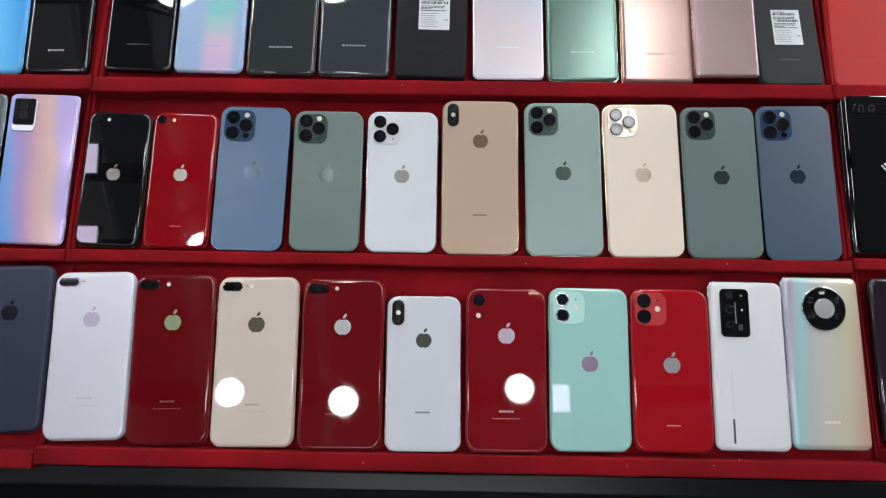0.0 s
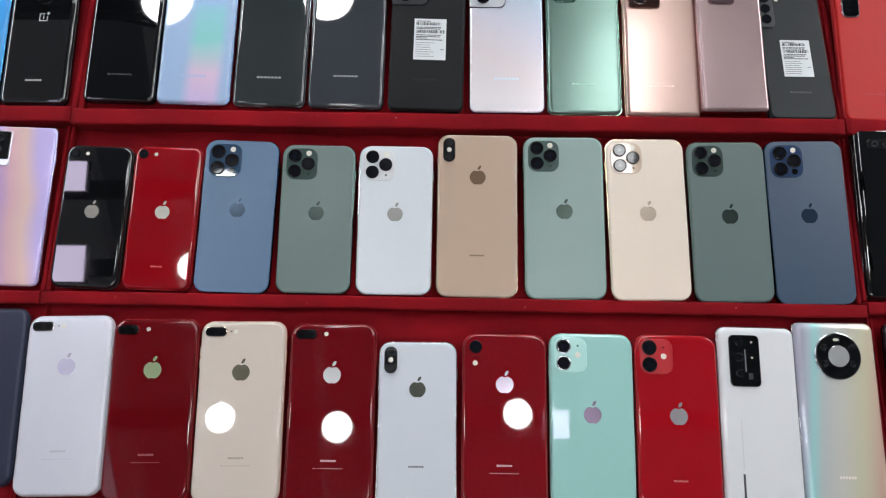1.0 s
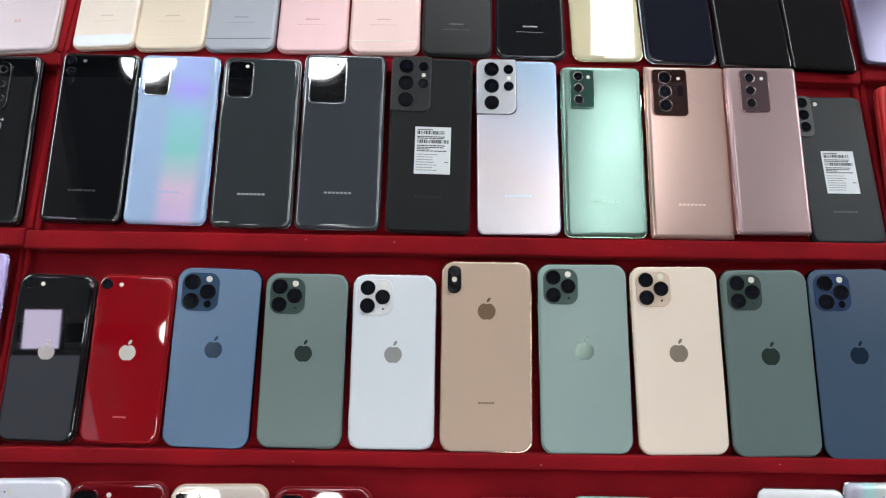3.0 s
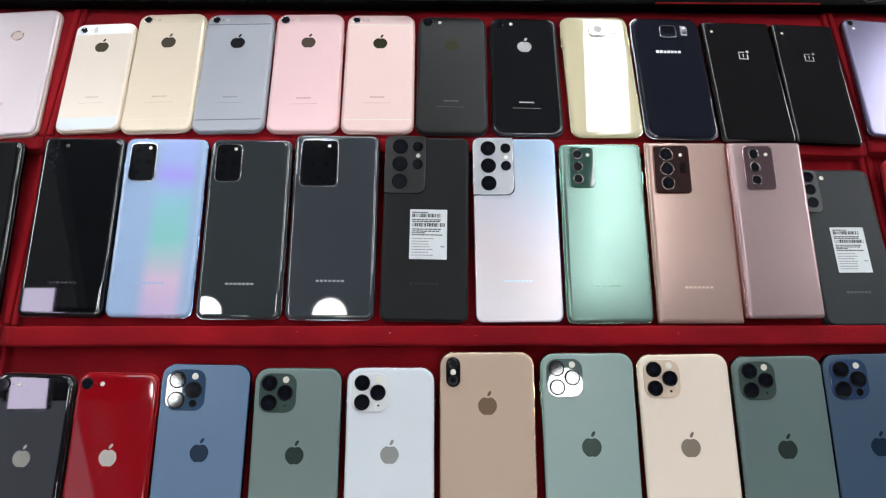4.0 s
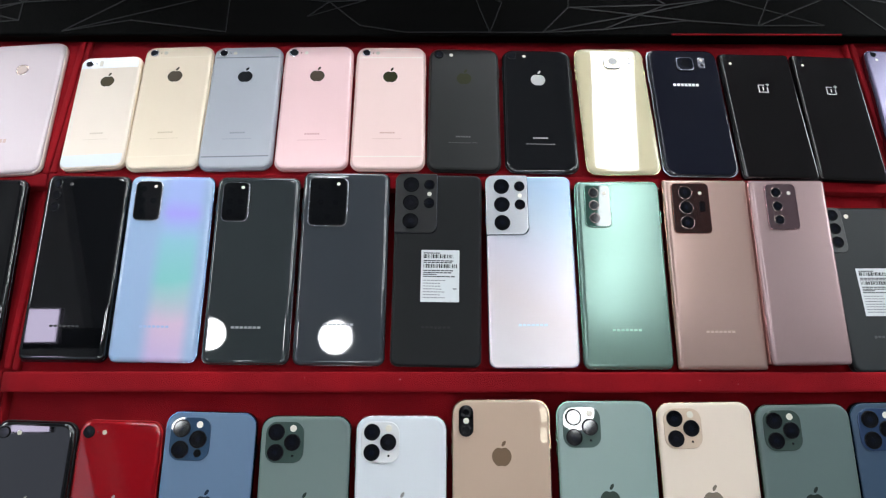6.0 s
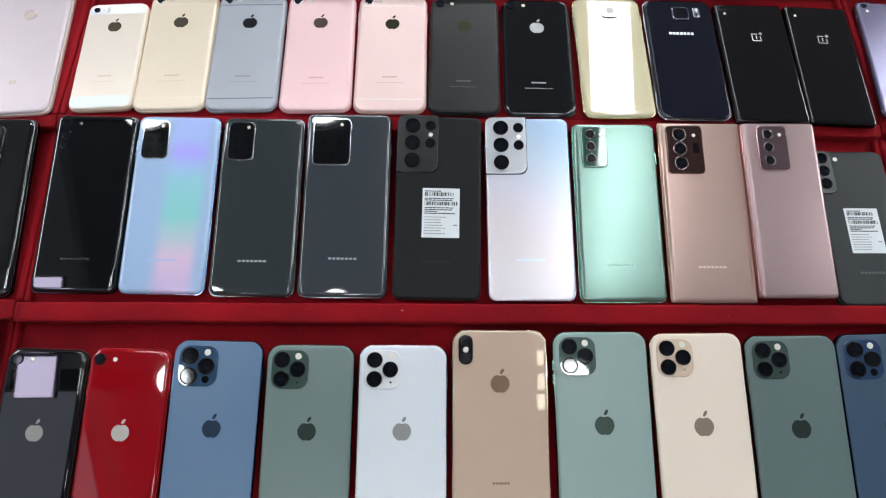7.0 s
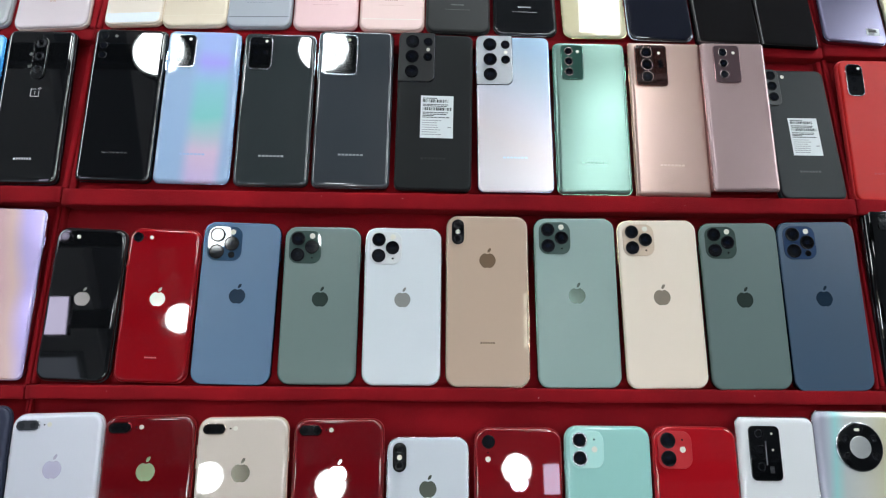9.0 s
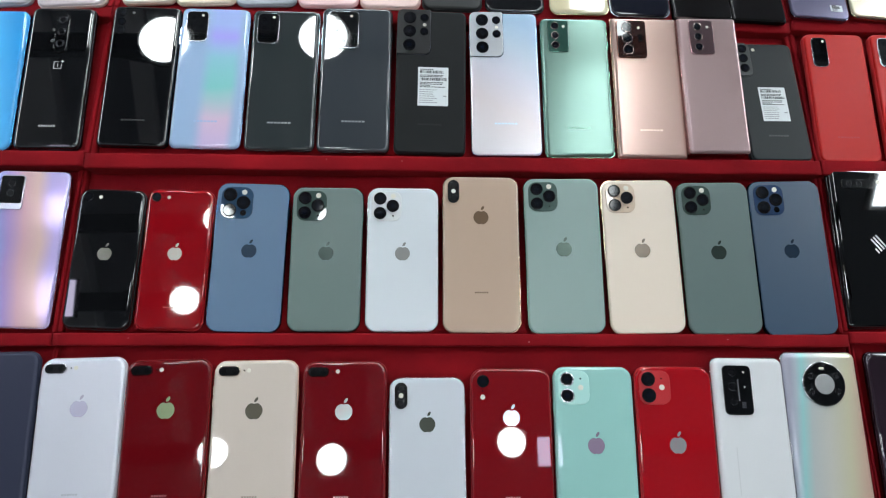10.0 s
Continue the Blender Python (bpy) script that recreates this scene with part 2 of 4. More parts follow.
def bars(name, rects, z0, z1, mat):
    """Several flat bars (x0, x1, y0, y1) of one print in one mesh."""
    verts, faces = [], []
    for x0, x1, y0, y1 in rects:
        k = len(verts)
        verts += [(x0, y0, z0), (x1, y0, z0), (x1, y1, z0), (x0, y1, z0), (x0, y0, z1), (x1, y0, z1), (x1, y1, z1), (x0, y1, z1)]
        faces += [(k + 4, k + 5, k + 6, k + 7), (k, k + 1, k + 5, k + 4), (k + 1, k + 2, k + 6, k + 5), (k + 2, k + 3, k + 7, k + 6), (k + 3, k, k + 4, k + 7)]
    return mesh_of(name, verts, faces, mat)


def word(x, y, w, h, n, seed=1, gap=0.25):
    """A brand word as a row of plain blocks."""
    step = w / n
    return [(x - w / 2 + k * step, x - w / 2 + (k + 1 - gap) * step, y - h / 2, y + h / 2) for k in range(n)]


def fruit(name, s, z0, z1, mat):
    """A plain rounded fruit-like mark with a leaf, s wide."""
    body = []
    for k in range(40):
        a = 2 * math.pi * k / 40 + math.pi / 2
        r = 0.5 * (1 + 0.03 * math.cos(2 * a))
        x, y = r * math.cos(a), 0.5 * math.sin(a) * 1.02
        y -= 0.09 * math.exp(-(x / 0.13) ** 2) * (1 if y > 0 else -0.75)
        x *= 1.0 + 0.09 * y
        body.append((x * s, y * s))
    leaf = []
    for k in range(12):
        a = 2 * math.pi * k / 12
        u, v = 0.17 * math.cos(a), 0.085 * math.sin(a)
        leaf.append(((0.11 + u * 0.55 - v * 0.83) * s, (0.66 + u * 0.83 + v * 0.55) * s))
    verts, faces = [], []
    for pts in (body, leaf):
        k, n = len(verts), len(pts)
        verts += [(x, y, z0) for x, y in pts] + [(x, y, z1) for x, y in pts]
        faces.append(tuple(range(k + n, k + 2 * n)))
        faces += [(k + i, k + (i + 1) % n, k + n + (i + 1) % n, k + n + i) for i in range(n)]
    return mesh_of(name, verts, faces, mat)


# ---- phones ----
MM = 0.001


def lens(ph, parent, u, v, d, z, ring_mat=LENS_RING, raise_=0.0012, ring_w=0.9):
    """One camera lens at u, v millimetres from the top left corner: a metal ring, black glass, a smaller inner pupil."""
    W, H = ph
    at = Matrix.Translation((-W / 2 + u * MM, H / 2 - v * MM, z))
    r = d * MM / 2
    ob = part("lens", disc("lens", r - ring_w * MM * 0.6, -0.0002, raise_ * 0.75, LENS), parent, place=at)
    part("ring", ring("ring", r - ring_w * MM, r, -0.0002, raise_, ring_mat), ob)
    part("pupil", disc("pupil", r * 0.34, raise_ * 0.75 - 0.0001, raise_ * 0.75 + 0.00004, IRIS, 0.00005, 20), ob)
    return ob


def dot(ph, parent, u, v, d, z, mat, name="flash", h=0.00025):
    W, H = ph
    return part(name, disc(name, d * MM / 2, -0.0002, h, mat, bev=0.0001, seg=16), parent, place=Matrix.Translation((-W / 2 + u * MM, H / 2 - v * MM, z)))


def plate(ph, parent, u, v, w, h, r, z, t, mat, name="camera_bump", label=""):
    """A raised camera plate whose top left is at u, v."""
    W, H = ph
    me = loft(name, w * MM, h * MM, r * MM, [(0, -0.0003), (0, t - 0.0004), (0.0001, t - 0.0002), (0.0004, t)], mat)
    return part(name, me, parent, label, Matrix.Translation((-W / 2 + (u + w / 2) * MM, H / 2 - (v + h / 2) * MM, z)))


def corner_plate(name, ph, parent, w, h, t, mat, label, place=None):
    """A camera plate flush with the top left corner of the back; it wraps down over the edge."""
    W, H = ph
    x0, x1, y0, y1 = 0.15 * MM, w * MM, -h * MM, -0.15 * MM
    verts, faces, smooth = [], [], []
    levels = ((0.0, -0.0032), (0.0, t - 0.0005), (0.0002, t - 0.0002), (0.0006, t))
    for inset, z in levels:
        for cx, cy, r, a0 in ((x1, y1, 1.5, 0), (x0, y1, 6.5, 90), (x0, y0, 1.0, 180), (x1, y0, 7.0, 270)):
            r = r * MM
            ox, oy = (cx - r if cx == x1 else cx + r), (cy - r if cy == y1 else cy + r)
            for k in range(7):
                a = radians(a0 + 15 * k)
                verts.append((ox + (r - inset) * math.cos(a), oy + (r - inset) * math.sin(a), z))
    n = 28
    for k in range(len(levels) - 1):
        for i in range(n):
            j = (i + 1) % n
            faces.append((k * n + i, k * n + j, (k + 1) * n + j, (k + 1) * n + i))
            smooth.append(True)
    faces.append(tuple(range(3 * n, 4 * n)))
    smooth.append(False)
    if place is None:
        place = Matrix.Translation((-W / 2, H / 2, PLATE_Z[ph]))
    return part(name, mesh_of(name, verts, faces, mat, smooth), parent, label, place)


PLATE_Z = {}


def module(kind, ph, root, T, tint):
    """The camera module of one kind of phone; tint: its plate's material."""
    z = T
    PLATE_Z[ph] = T
    if kind == "pill":
        p = plate(ph, root, 4.8, 4.8, 20.0, 9.4, 4.7, z, 0.0012, tint if tint.name.startswith("polished") else STEEL, label="metal-rimmed dark camera pill")
        part("cover_glass", loft("cover_glass", 18.6 * MM, 7.8 * MM, 3.9 * MM, [(0, 0.0008), (0, 0.0013), (0.0002, 0.00145)], BLACK_GLASS), p)
        for dx in (-4.8, 4.8):
            part("pupil", disc("pupil", 2.6 * MM, 0.0013, 0.0016, LENS), p, place=Matrix.Translation((dx * MM, 0, 0)))
        dot(ph, root, 28.2, 9.2, 1.3, z, BLACK_GLASS, "microphone")
        dot(ph, root, 32.6, 9.2, 3.9, z, FLASH)
    elif kind in ("single", "single_dim"):
        lens(ph, root, 9.2, 9.0, 9.0, z, STEEL if kind == "single_dim" else LENS_RING, 0.0009, 0.7)
        dot(ph, root, 16.0, 9.0, 1.1, z, BLACK_GLASS, "microphone")
        dot(ph, root, 21.2, 9.0, 3.6, z, FLASH)
    elif kind == "old":
        lens(ph, root, 10.0, 8.6, 8.0, z, STEEL, 0.0008, 0.7)
        dot(ph, root, 16.4, 8.6, 1.1, z, BLACK_GLASS, "microphone")
        dot(ph, root, 20.8, 8.6, 3.8, z, FLASH_DIM)
    elif kind == "small":
        lens(ph, root, 9.0, 8.5, 7.0, z, STEEL, 0.0006, 0.6)
        dot(ph, root, 15.6, 8.5, 1.1, z, BLACK_GLASS, "microphone")
        W, H = ph
        part("flash", loft("flash", 3.4 * MM, 7 * MM, 1.7 * MM, [(0, -0.0002), (0, 0.0002), (0.0001, 0.0003)], FLASH_DIM), root, place=Matrix.Translation((-W / 2 + 20 * MM, H / 2 - 8.5 * MM, z)))
    elif kind == "tall":
        p = plate(ph, root, 5.2, 4.2, 11.8, 24.2, 5.9, z, 0.0013, BLACK_GLASS, label="black camera pill")
        for dy in (-6.6, 6.6):
            part("lens", ring("lens", 2.3 * MM, 4.4 * MM, 0.0011, 0.0016, LENS), p, place=Matrix.Translation((0, dy * MM, 0)))
        part("flash", disc("flash", 2.3 * MM, 0.0011, 0.0016, FLASH), p)
    elif kind == "mono":
        lens(ph, root, 11.8, 11.4, 11.4, z, LENS_RING, 0.0014, 0.9)
        dot(ph, root, 11.4, 20.4, 1.3, z, BLACK_GLASS, "microphone")
        dot(ph, root, 11.4, 26.0, 4.6, z, FLASH)
    elif kind == "twin":
        p = plate(ph, root, 3.8, 3.6, 30.0, 31.5, 8.5, z, 0.0007, tint, label="glossy camera square in the back's colour")
        for v in (11.6, 26.6):
            lens(ph, root, 12.4, v, 13.4, z + 0.0007, STEEL if tint.name.endswith("a4cec8") else LENS_RING, 0.0012, 1.3)
        dot(ph, root, 25.4, 19.2, 5.2, z + 0.0007, FLASH)
        dot(ph, root, 25.4, 11.0, 1.6, z + 0.0007, BLACK_GLASS, "microphone")
    elif kind in ("trio", "trio_lidar"):
        s = 1.0 if kind == "trio" else 1.05
        du, dv = 1.6, 1.6
        plate(ph, root, 3.2 + du, 2.8 + dv, 30.0 * s, 31.0 * s, 8.6, z, 0.0009, tint, label="glossy camera square in the back's colour")
        for u, v in ((11.6, 10.6), (11.6, 25.8), (24.4, 18.2)):
            lens(ph, root, u * s + du, v * s + dv, 12.8 * s, z + 0.0009, LENS_RING, 0.0014, 1.0)
        dot(ph, root, 24.6 * s + du, 7.8 * s + dv, 5.2, z + 0.0009, FLASH)
        if kind == "trio":
            dot(ph, root, 24.8 + du, 28.4 + dv, 1.7, z + 0.0009, BLACK_GLASS, "microphone")
        else:
            dot(ph, root, 24.6 * s + du, 28.2 * s + dv, 6.0, z + 0.0009, LENS, "range_sensor")
    elif kind in ("block", "block_big", "block_small"):
        w, h = {"block": (22.0, 34.5), "block_big": (32.5, 43.0), "block_small": (16.5, 34)}[kind]
        p = plate(ph, root, 7.0, 6.4, w, h, 4.6, z, 0.0013, BLACK_GLASS, label="black glass camera block")
        part("rim", loft("rim", (w + 1.5) * MM, (h + 1.5) * MM, 5.3 * MM, [(0, -0.0004), (0, 0.0007), (0.0003, 0.0009)], finish("polish", "b4b6bc")), p)
        spots = ((0.3, 0.2), (0.3, 0.5), (0.3, 0.78), (0.72, 0.5)) if kind == "block" else ((0.4, 0.2), (0.4, 0.5), (0.4, 0.8)) if kind == "block_small" else ((0.3, 0.2), (0.3, 0.52), (0.7, 0.52), (0.5, 0.82))
        for a, b in spots:
            part("lens", disc("lens", 2.6 * MM, 0.0011, 0.00136, LENS, 0.0001, 20), p, place=Matrix.Translation(((a - 0.5) * w * MM, (0.5 - b) * h * MM, 0)))
            part("pupil", disc("pupil", 0.9 * MM, 0.0012, 0.00142, IRIS, 0.00004, 14), p, place=Matrix.Translation(((a - 0.5) * w * MM, (0.5 - b) * h * MM, 0)))
        part("flash", disc("flash", 1.6 * MM, 0.0011, 0.0015, FLASH), p, place=Matrix.Translation((0.26 * w * MM, 0.37 * h * MM, 0)))
    elif kind == "corner":
        p = corner_plate("camera_bump", ph, root, 36.4, 53.5, 0.0015, tint, "contoured metal camera plate that wraps the corner")
        corner_plate("rim", ph, p, 37.1, 54.2, 0.0005, finish("polish", "3a3b42"), "", Matrix())
        for v in (10.6, 27.0, 43.4):
            lens(ph, root, 13.8, v, 13.6, z + 0.0015, finish("polish", "26272c"), 0.0012, 0.5)
        for v in (10.4, 27.0):
            lens(ph, root, 29.6, v, 9.2, z + 0.0015, LENS_RING, 0.0007, 0.5)
        dot(ph, root, 29.8, 18.8, 3.8, z + 0.0015, FLASH)
    elif kind in ("strip", "strip_big", "strip_fold"):
        w, h, d, u0 = {"strip": (22.0, 37.5, 9, 8.0), "strip_big": (32, 44.5, 12.4, 6.2), "strip_fold": (26.0, 40.0, 9.4, 12.0)}[kind]
        p = plate(ph, root, u0, 5.0, w, h, 3.6, z, 0.0018, tint, label="raised camera block with three lenses")
        part("rim", loft("rim", (w + 0.9) * MM, (h + 0.9) * MM, 4.0 * MM, [(0, -0.0004), (0, 0.0012), (0.0003, 0.0015)], finish("polish", {"strip": "6f8f84", "strip_big": "7a564c", "strip_fold": "c0a2a6"}[kind])), p)
        for k in range(3):
            lens(ph, root, u0 + w * (0.33 if kind != "strip_big" else 0.35), 5.0 + h * (0.19 + 0.305 * k), d, z + 0.0018, finish("polish", "9a8e8a"), 0.0007, 0.6)
        dot(ph, root, u0 + w * 0.76, 5.0 + h * 0.2, 3.2, z + 0.0018, FLASH)
        if kind == "strip_big":
            W, H = ph
            part("zoom_window", loft("zoom_window", 5 * MM, 9.5 * MM, 1.4 * MM, [(0, 0.0012), (0, 0.0021), (0.0002, 0.0022)], LENS), root, place=Matrix.Translation((-W / 2 + (u0 + w * 0.8) * MM, H / 2 - (5.0 + h * 0.47) * MM, z)))
    elif kind == "side_strip":
        p = plate(ph, root, 0.4, 1.0, 17.0, 42.0, 6.0, z, 0.0015, tint, label="contoured camera strip at the corner")
        for v in (8.5, 21.0, 33.5):
            lens(ph, root, 8.8, v, 10.4, z + 0.0015, LENS_RING, 0.0008, 0.8)
        dot(ph, root, 22.5, 9.0, 4.0, z, FLASH)
    elif kind == "faint":
        for v in (9, 19.5, 30):
            lens(ph, root, 11.0, v, 8.0, z, LENS_RING, 0.0006, 0.7)
        dot(ph, root, 22.6, 9.0, 3.4, z, finish("print", "4a4a4a"))
    elif kind == "square_mid":
        p = plate(ph, root, 27.5, 10.5, 17, 16, 4.6, z, 0.0014, finish("polish", "b8bac2"), label="square metal camera housing")
        part("cover_glass", loft("cover_glass", 14.6 * MM, 13.6 * MM, 3.6 * MM, [(0, 0.001), (0, 0.0015), (0.0002, 0.0017)], tint), p)
        part("lens", disc("lens", 4.4 * MM, 0.0014, 0.00185, LENS, 0.0002), p)
        p = plate(ph, root, 49, 10, 7, 13, 3.0, z, 0.0005, STEEL, "sensor_window")
        part("flash", disc("flash", 1.8 * MM, 0.0004, 0.0007, FLASH), p, place=Matrix.Translation((0, 3.2 * MM, 0)))
        part("sensor", disc("sensor", 1.6 * MM, 0.0004, 0.0007, LENS), p, place=Matrix.Translation((0, -3.0 * MM, 0)))
    elif kind == "pinhole":
        lens(ph, root, 7.5, 6.5, 6, z, finish("gloss", "08080a"), 0.0003, 0.4)
        dot(ph, root, 9.6, 13.0, 2.8, z, FLASH)
    elif kind == "slab":
        p = plate(ph, root, 9.5, 7.5, 27.5, 46, 4.5, z, 0.0016, BLACK_GLASS, label="black glass camera slab")
        for a, b, d in ((-0.18, 0.36, 8), (-0.18, 0.06, 9), (-0.18, -0.25, 8)):
            part("lens", ring("lens", d * 0.28 * MM, d * 0.5 * MM, 0.0014, 0.0019, LENS_RING), p, place=Matrix.Translation((a * 27.5 * MM, b * 46 * MM, 0)))
        for b in (0.36, 0.06):
            part("flash", disc("flash", 1.1 * MM, 0.0014, 0.0018, FLASH_DIM), p, place=Matrix.Translation((0.24 * 27.5 * MM, b * 46 * MM, 0)))
        part("zoom_window", box("zoom_window", 2.5 * MM, 6.5 * MM, -16.5 * MM, -11 * MM, 0.0015, 0.0018, finish("polish", "d8d8dc")), p)
        part("lettering", bars("lettering", word(0.6 * MM, 0, 1.6 * MM, 20 * MM, 1), 0.0015, 0.0017, finish("print", "6a6a70")), p)
    elif kind == "wheel":
        W, H = ph
        at = Matrix.Translation((0.5 * MM, H / 2 - 30.5 * MM, z))
        p = part("camera_bump", disc("camera_bump", 20.6 * MM, -0.0003, 0.0018, BLACK_GLASS, 0.0008, 48), root, "round black glass camera ring", at)
        part("rim", ring("rim", 19.8 * MM, 21.2 * MM, -0.0002, 0.0011, STEEL, 48), p)
        part("centre_plate", disc("centre_plate", 9.6 * MM, 0.0016, 0.0024, finish("pearl", "cfd0d2"), 0.0003, 40), p, "silver centre plate")
        for a in (90, 210, 330, 150, 30):
            part("lens", ring("lens", 1.5 * MM, 3.6 * MM, 0.0016, 0.002, LENS_RING), p, place=Matrix.Translation((14.8 * MM * math.cos(radians(a)), 14.8 * MM * math.sin(radians(a)), 0)))
        part("flash", loft("flash", 5.2 * MM, 2.4 * MM, 1.2 * MM, [(0, 0.0016), (0, 0.002), (0.0001, 0.0021)], FLASH), p, place=Matrix.Translation((-1.5 * MM, 14.8 * MM, 0)))
    elif kind == "two_tone":
        p = plate(ph, root, 6.5, 5.5, 23, 35, 3.2, z, 0.0014, finish("pearl", "d4d4e2"), label="black and silver camera block")
        part("cover_glass", loft("cover_glass", 21.6 * MM, 28 * MM, 2.4 * MM, [(0, 0.0012), (0, 0.0017), (0.0003, 0.0019)], BLACK_GLASS), p, place=Matrix.Translation((0, 2.6 * MM, 0)))
        for b in (9, -1):
            part("lens", ring("lens", 2.4 * MM, 4.2 * MM, 0.0018, 0.0022, LENS_RING), p, place=Matrix.Translation((0, b * MM, 0)))
    elif kind == "pill_mid":
        W, H = ph
        p = part("camera_bump", loft("camera_bump", 13 * MM, 46 * MM, 6.5 * MM, [(0, -0.0003), (0, 0.001), (0.0006, 0.0015)], BLACK_GLASS), root, "black camera pill", Matrix.Translation((2 * MM, H / 2 - 31 * MM, z)))
        for b in (15, 1, -13):
            part("lens", ring("lens", 2.4 * MM, 4.8 * MM, 0.0014, 0.0019, LENS_RING), p, place=Matrix.Translation((0, b * MM, 0)))
        dot(ph, root, 26, 27, 3.6, z, finish("print", "4a4a4a"))
        dot(ph, root, 26, 40, 3.6, z, finish("print", "3a3a3a"))
    elif kind == "wide":
        p = plate(ph, root, 12, 12.5, 36, 10.5, 4.0, z, 0.0009, BLACK_GLASS, label="wide black camera strip")
        for a in (-11, 0):
            part("lens", ring("lens", 2.0 * MM, 3.8 * MM, 0.0008, 0.0012, LENS_RING), p, place=Matrix.Translation((a * MM, 0, 0)))
        dot(ph, root, 52, 16, 4.4, z, FLASH)
        W, H = ph
        rects = [(-8 * MM, 8 * MM, y * MM, (y + 1.7) * MM) for y in (-3.4, 0, 3.4)] + [(2 * MM, 8 * MM, -7 * MM, -5.4 * MM)]
        part("emblem", bars("emblem", rects, -0.0002, 0.00008, finish("print", "c8c8cc")), root, "pale slanted slashes", Matrix.Translation((4 * MM, H / 2 - 82 * MM, z)) @ pose(0, 0, 0, 0, 0, -52))
    elif kind == "reader":
        W, H = ph
        part("fingerprint_reader", ring("fingerprint_reader", 5.0 * MM, 6.0 * MM, -0.0002, 0.0003, finish("polish", "c9b9ae")), root, place=Matrix.Translation((0, H / 2 - 32 * MM, z)))
        part("fingerprint_reader", disc("fingerprint_reader", 5.0 * MM, -0.0002, 0.0001, finish("metal", "b9a8a0")), root, place=Matrix.Translation((0, H / 2 - 32 * MM, z)))


def sticker(ph, root, u, v, w, h, T):
    """A white paper label with barcodes and unreadable lines."""
    W, H = ph
    p = part("paper_label", box("paper_label", -w / 2 * MM, w / 2 * MM, -h / 2 * MM, h / 2 * MM, 0.0, 0.00018, PAPER), root, "white paper label with barcodes", Matrix.Translation((-W / 2 + (u + w / 2) * MM, H / 2 - (v + h / 2) * MM, T)))
    rng = random.Random(7)

    def code(y, hh, x0, x1):
        out, x = [], x0
        while x < x1:
            wd = rng.choice((0.35, 0.5, 0.9, 1.3))
            out.append((x * MM, min(x + wd, x1) * MM, y * MM, (y + hh) * MM))
            x += wd + rng.choice((0.35, 0.5, 0.8))
        return out
    x0, x1 = -w / 2 + 2, w / 2 - 2
    part("barcode", bars("barcode", code(h * 0.34, h * 0.075, x0, x1 - 3), 0.0001, 0.00026, INK), p)
    part("barcode", bars("barcode", code(h * 0.15, h * 0.075, x0, x1), 0.0001, 0.00026, INK), p)
    rows = []
    for y, a in ((0.44, 0.5), (0.29, 0.9), (0.255, 0.86), (0.1, 0.9), (0.06, 0.85), (0.025, 0.4), (-0.015, 0.95)):
        rows += word((x0 + (x1 - x0) * a / 2) * MM, y * h * MM, (x1 - x0) * a * MM, 0.9 * MM, 7, gap=0.12)
    part("print_line", bars("print_line", rows, 0.0001, 0.00026, INK), p)
    rows = []
    for k in range(7):
        a = rng.uniform(0.5, 0.72)
        rows += word((x0 + (x1 - x0) * a / 2) * MM, (-0.09 - 0.055 * k) * h * MM, (x1 - x0) * a * MM, 0.75 * MM, 6, gap=0.15)
    rows.append(((x1 - 3.4) * MM, x1 * MM, -0.26 * h * MM, -0.235 * h * MM))
    part("print_line", bars("print_line", rows, 0.0001, 0.00026, INK_GREY), p)


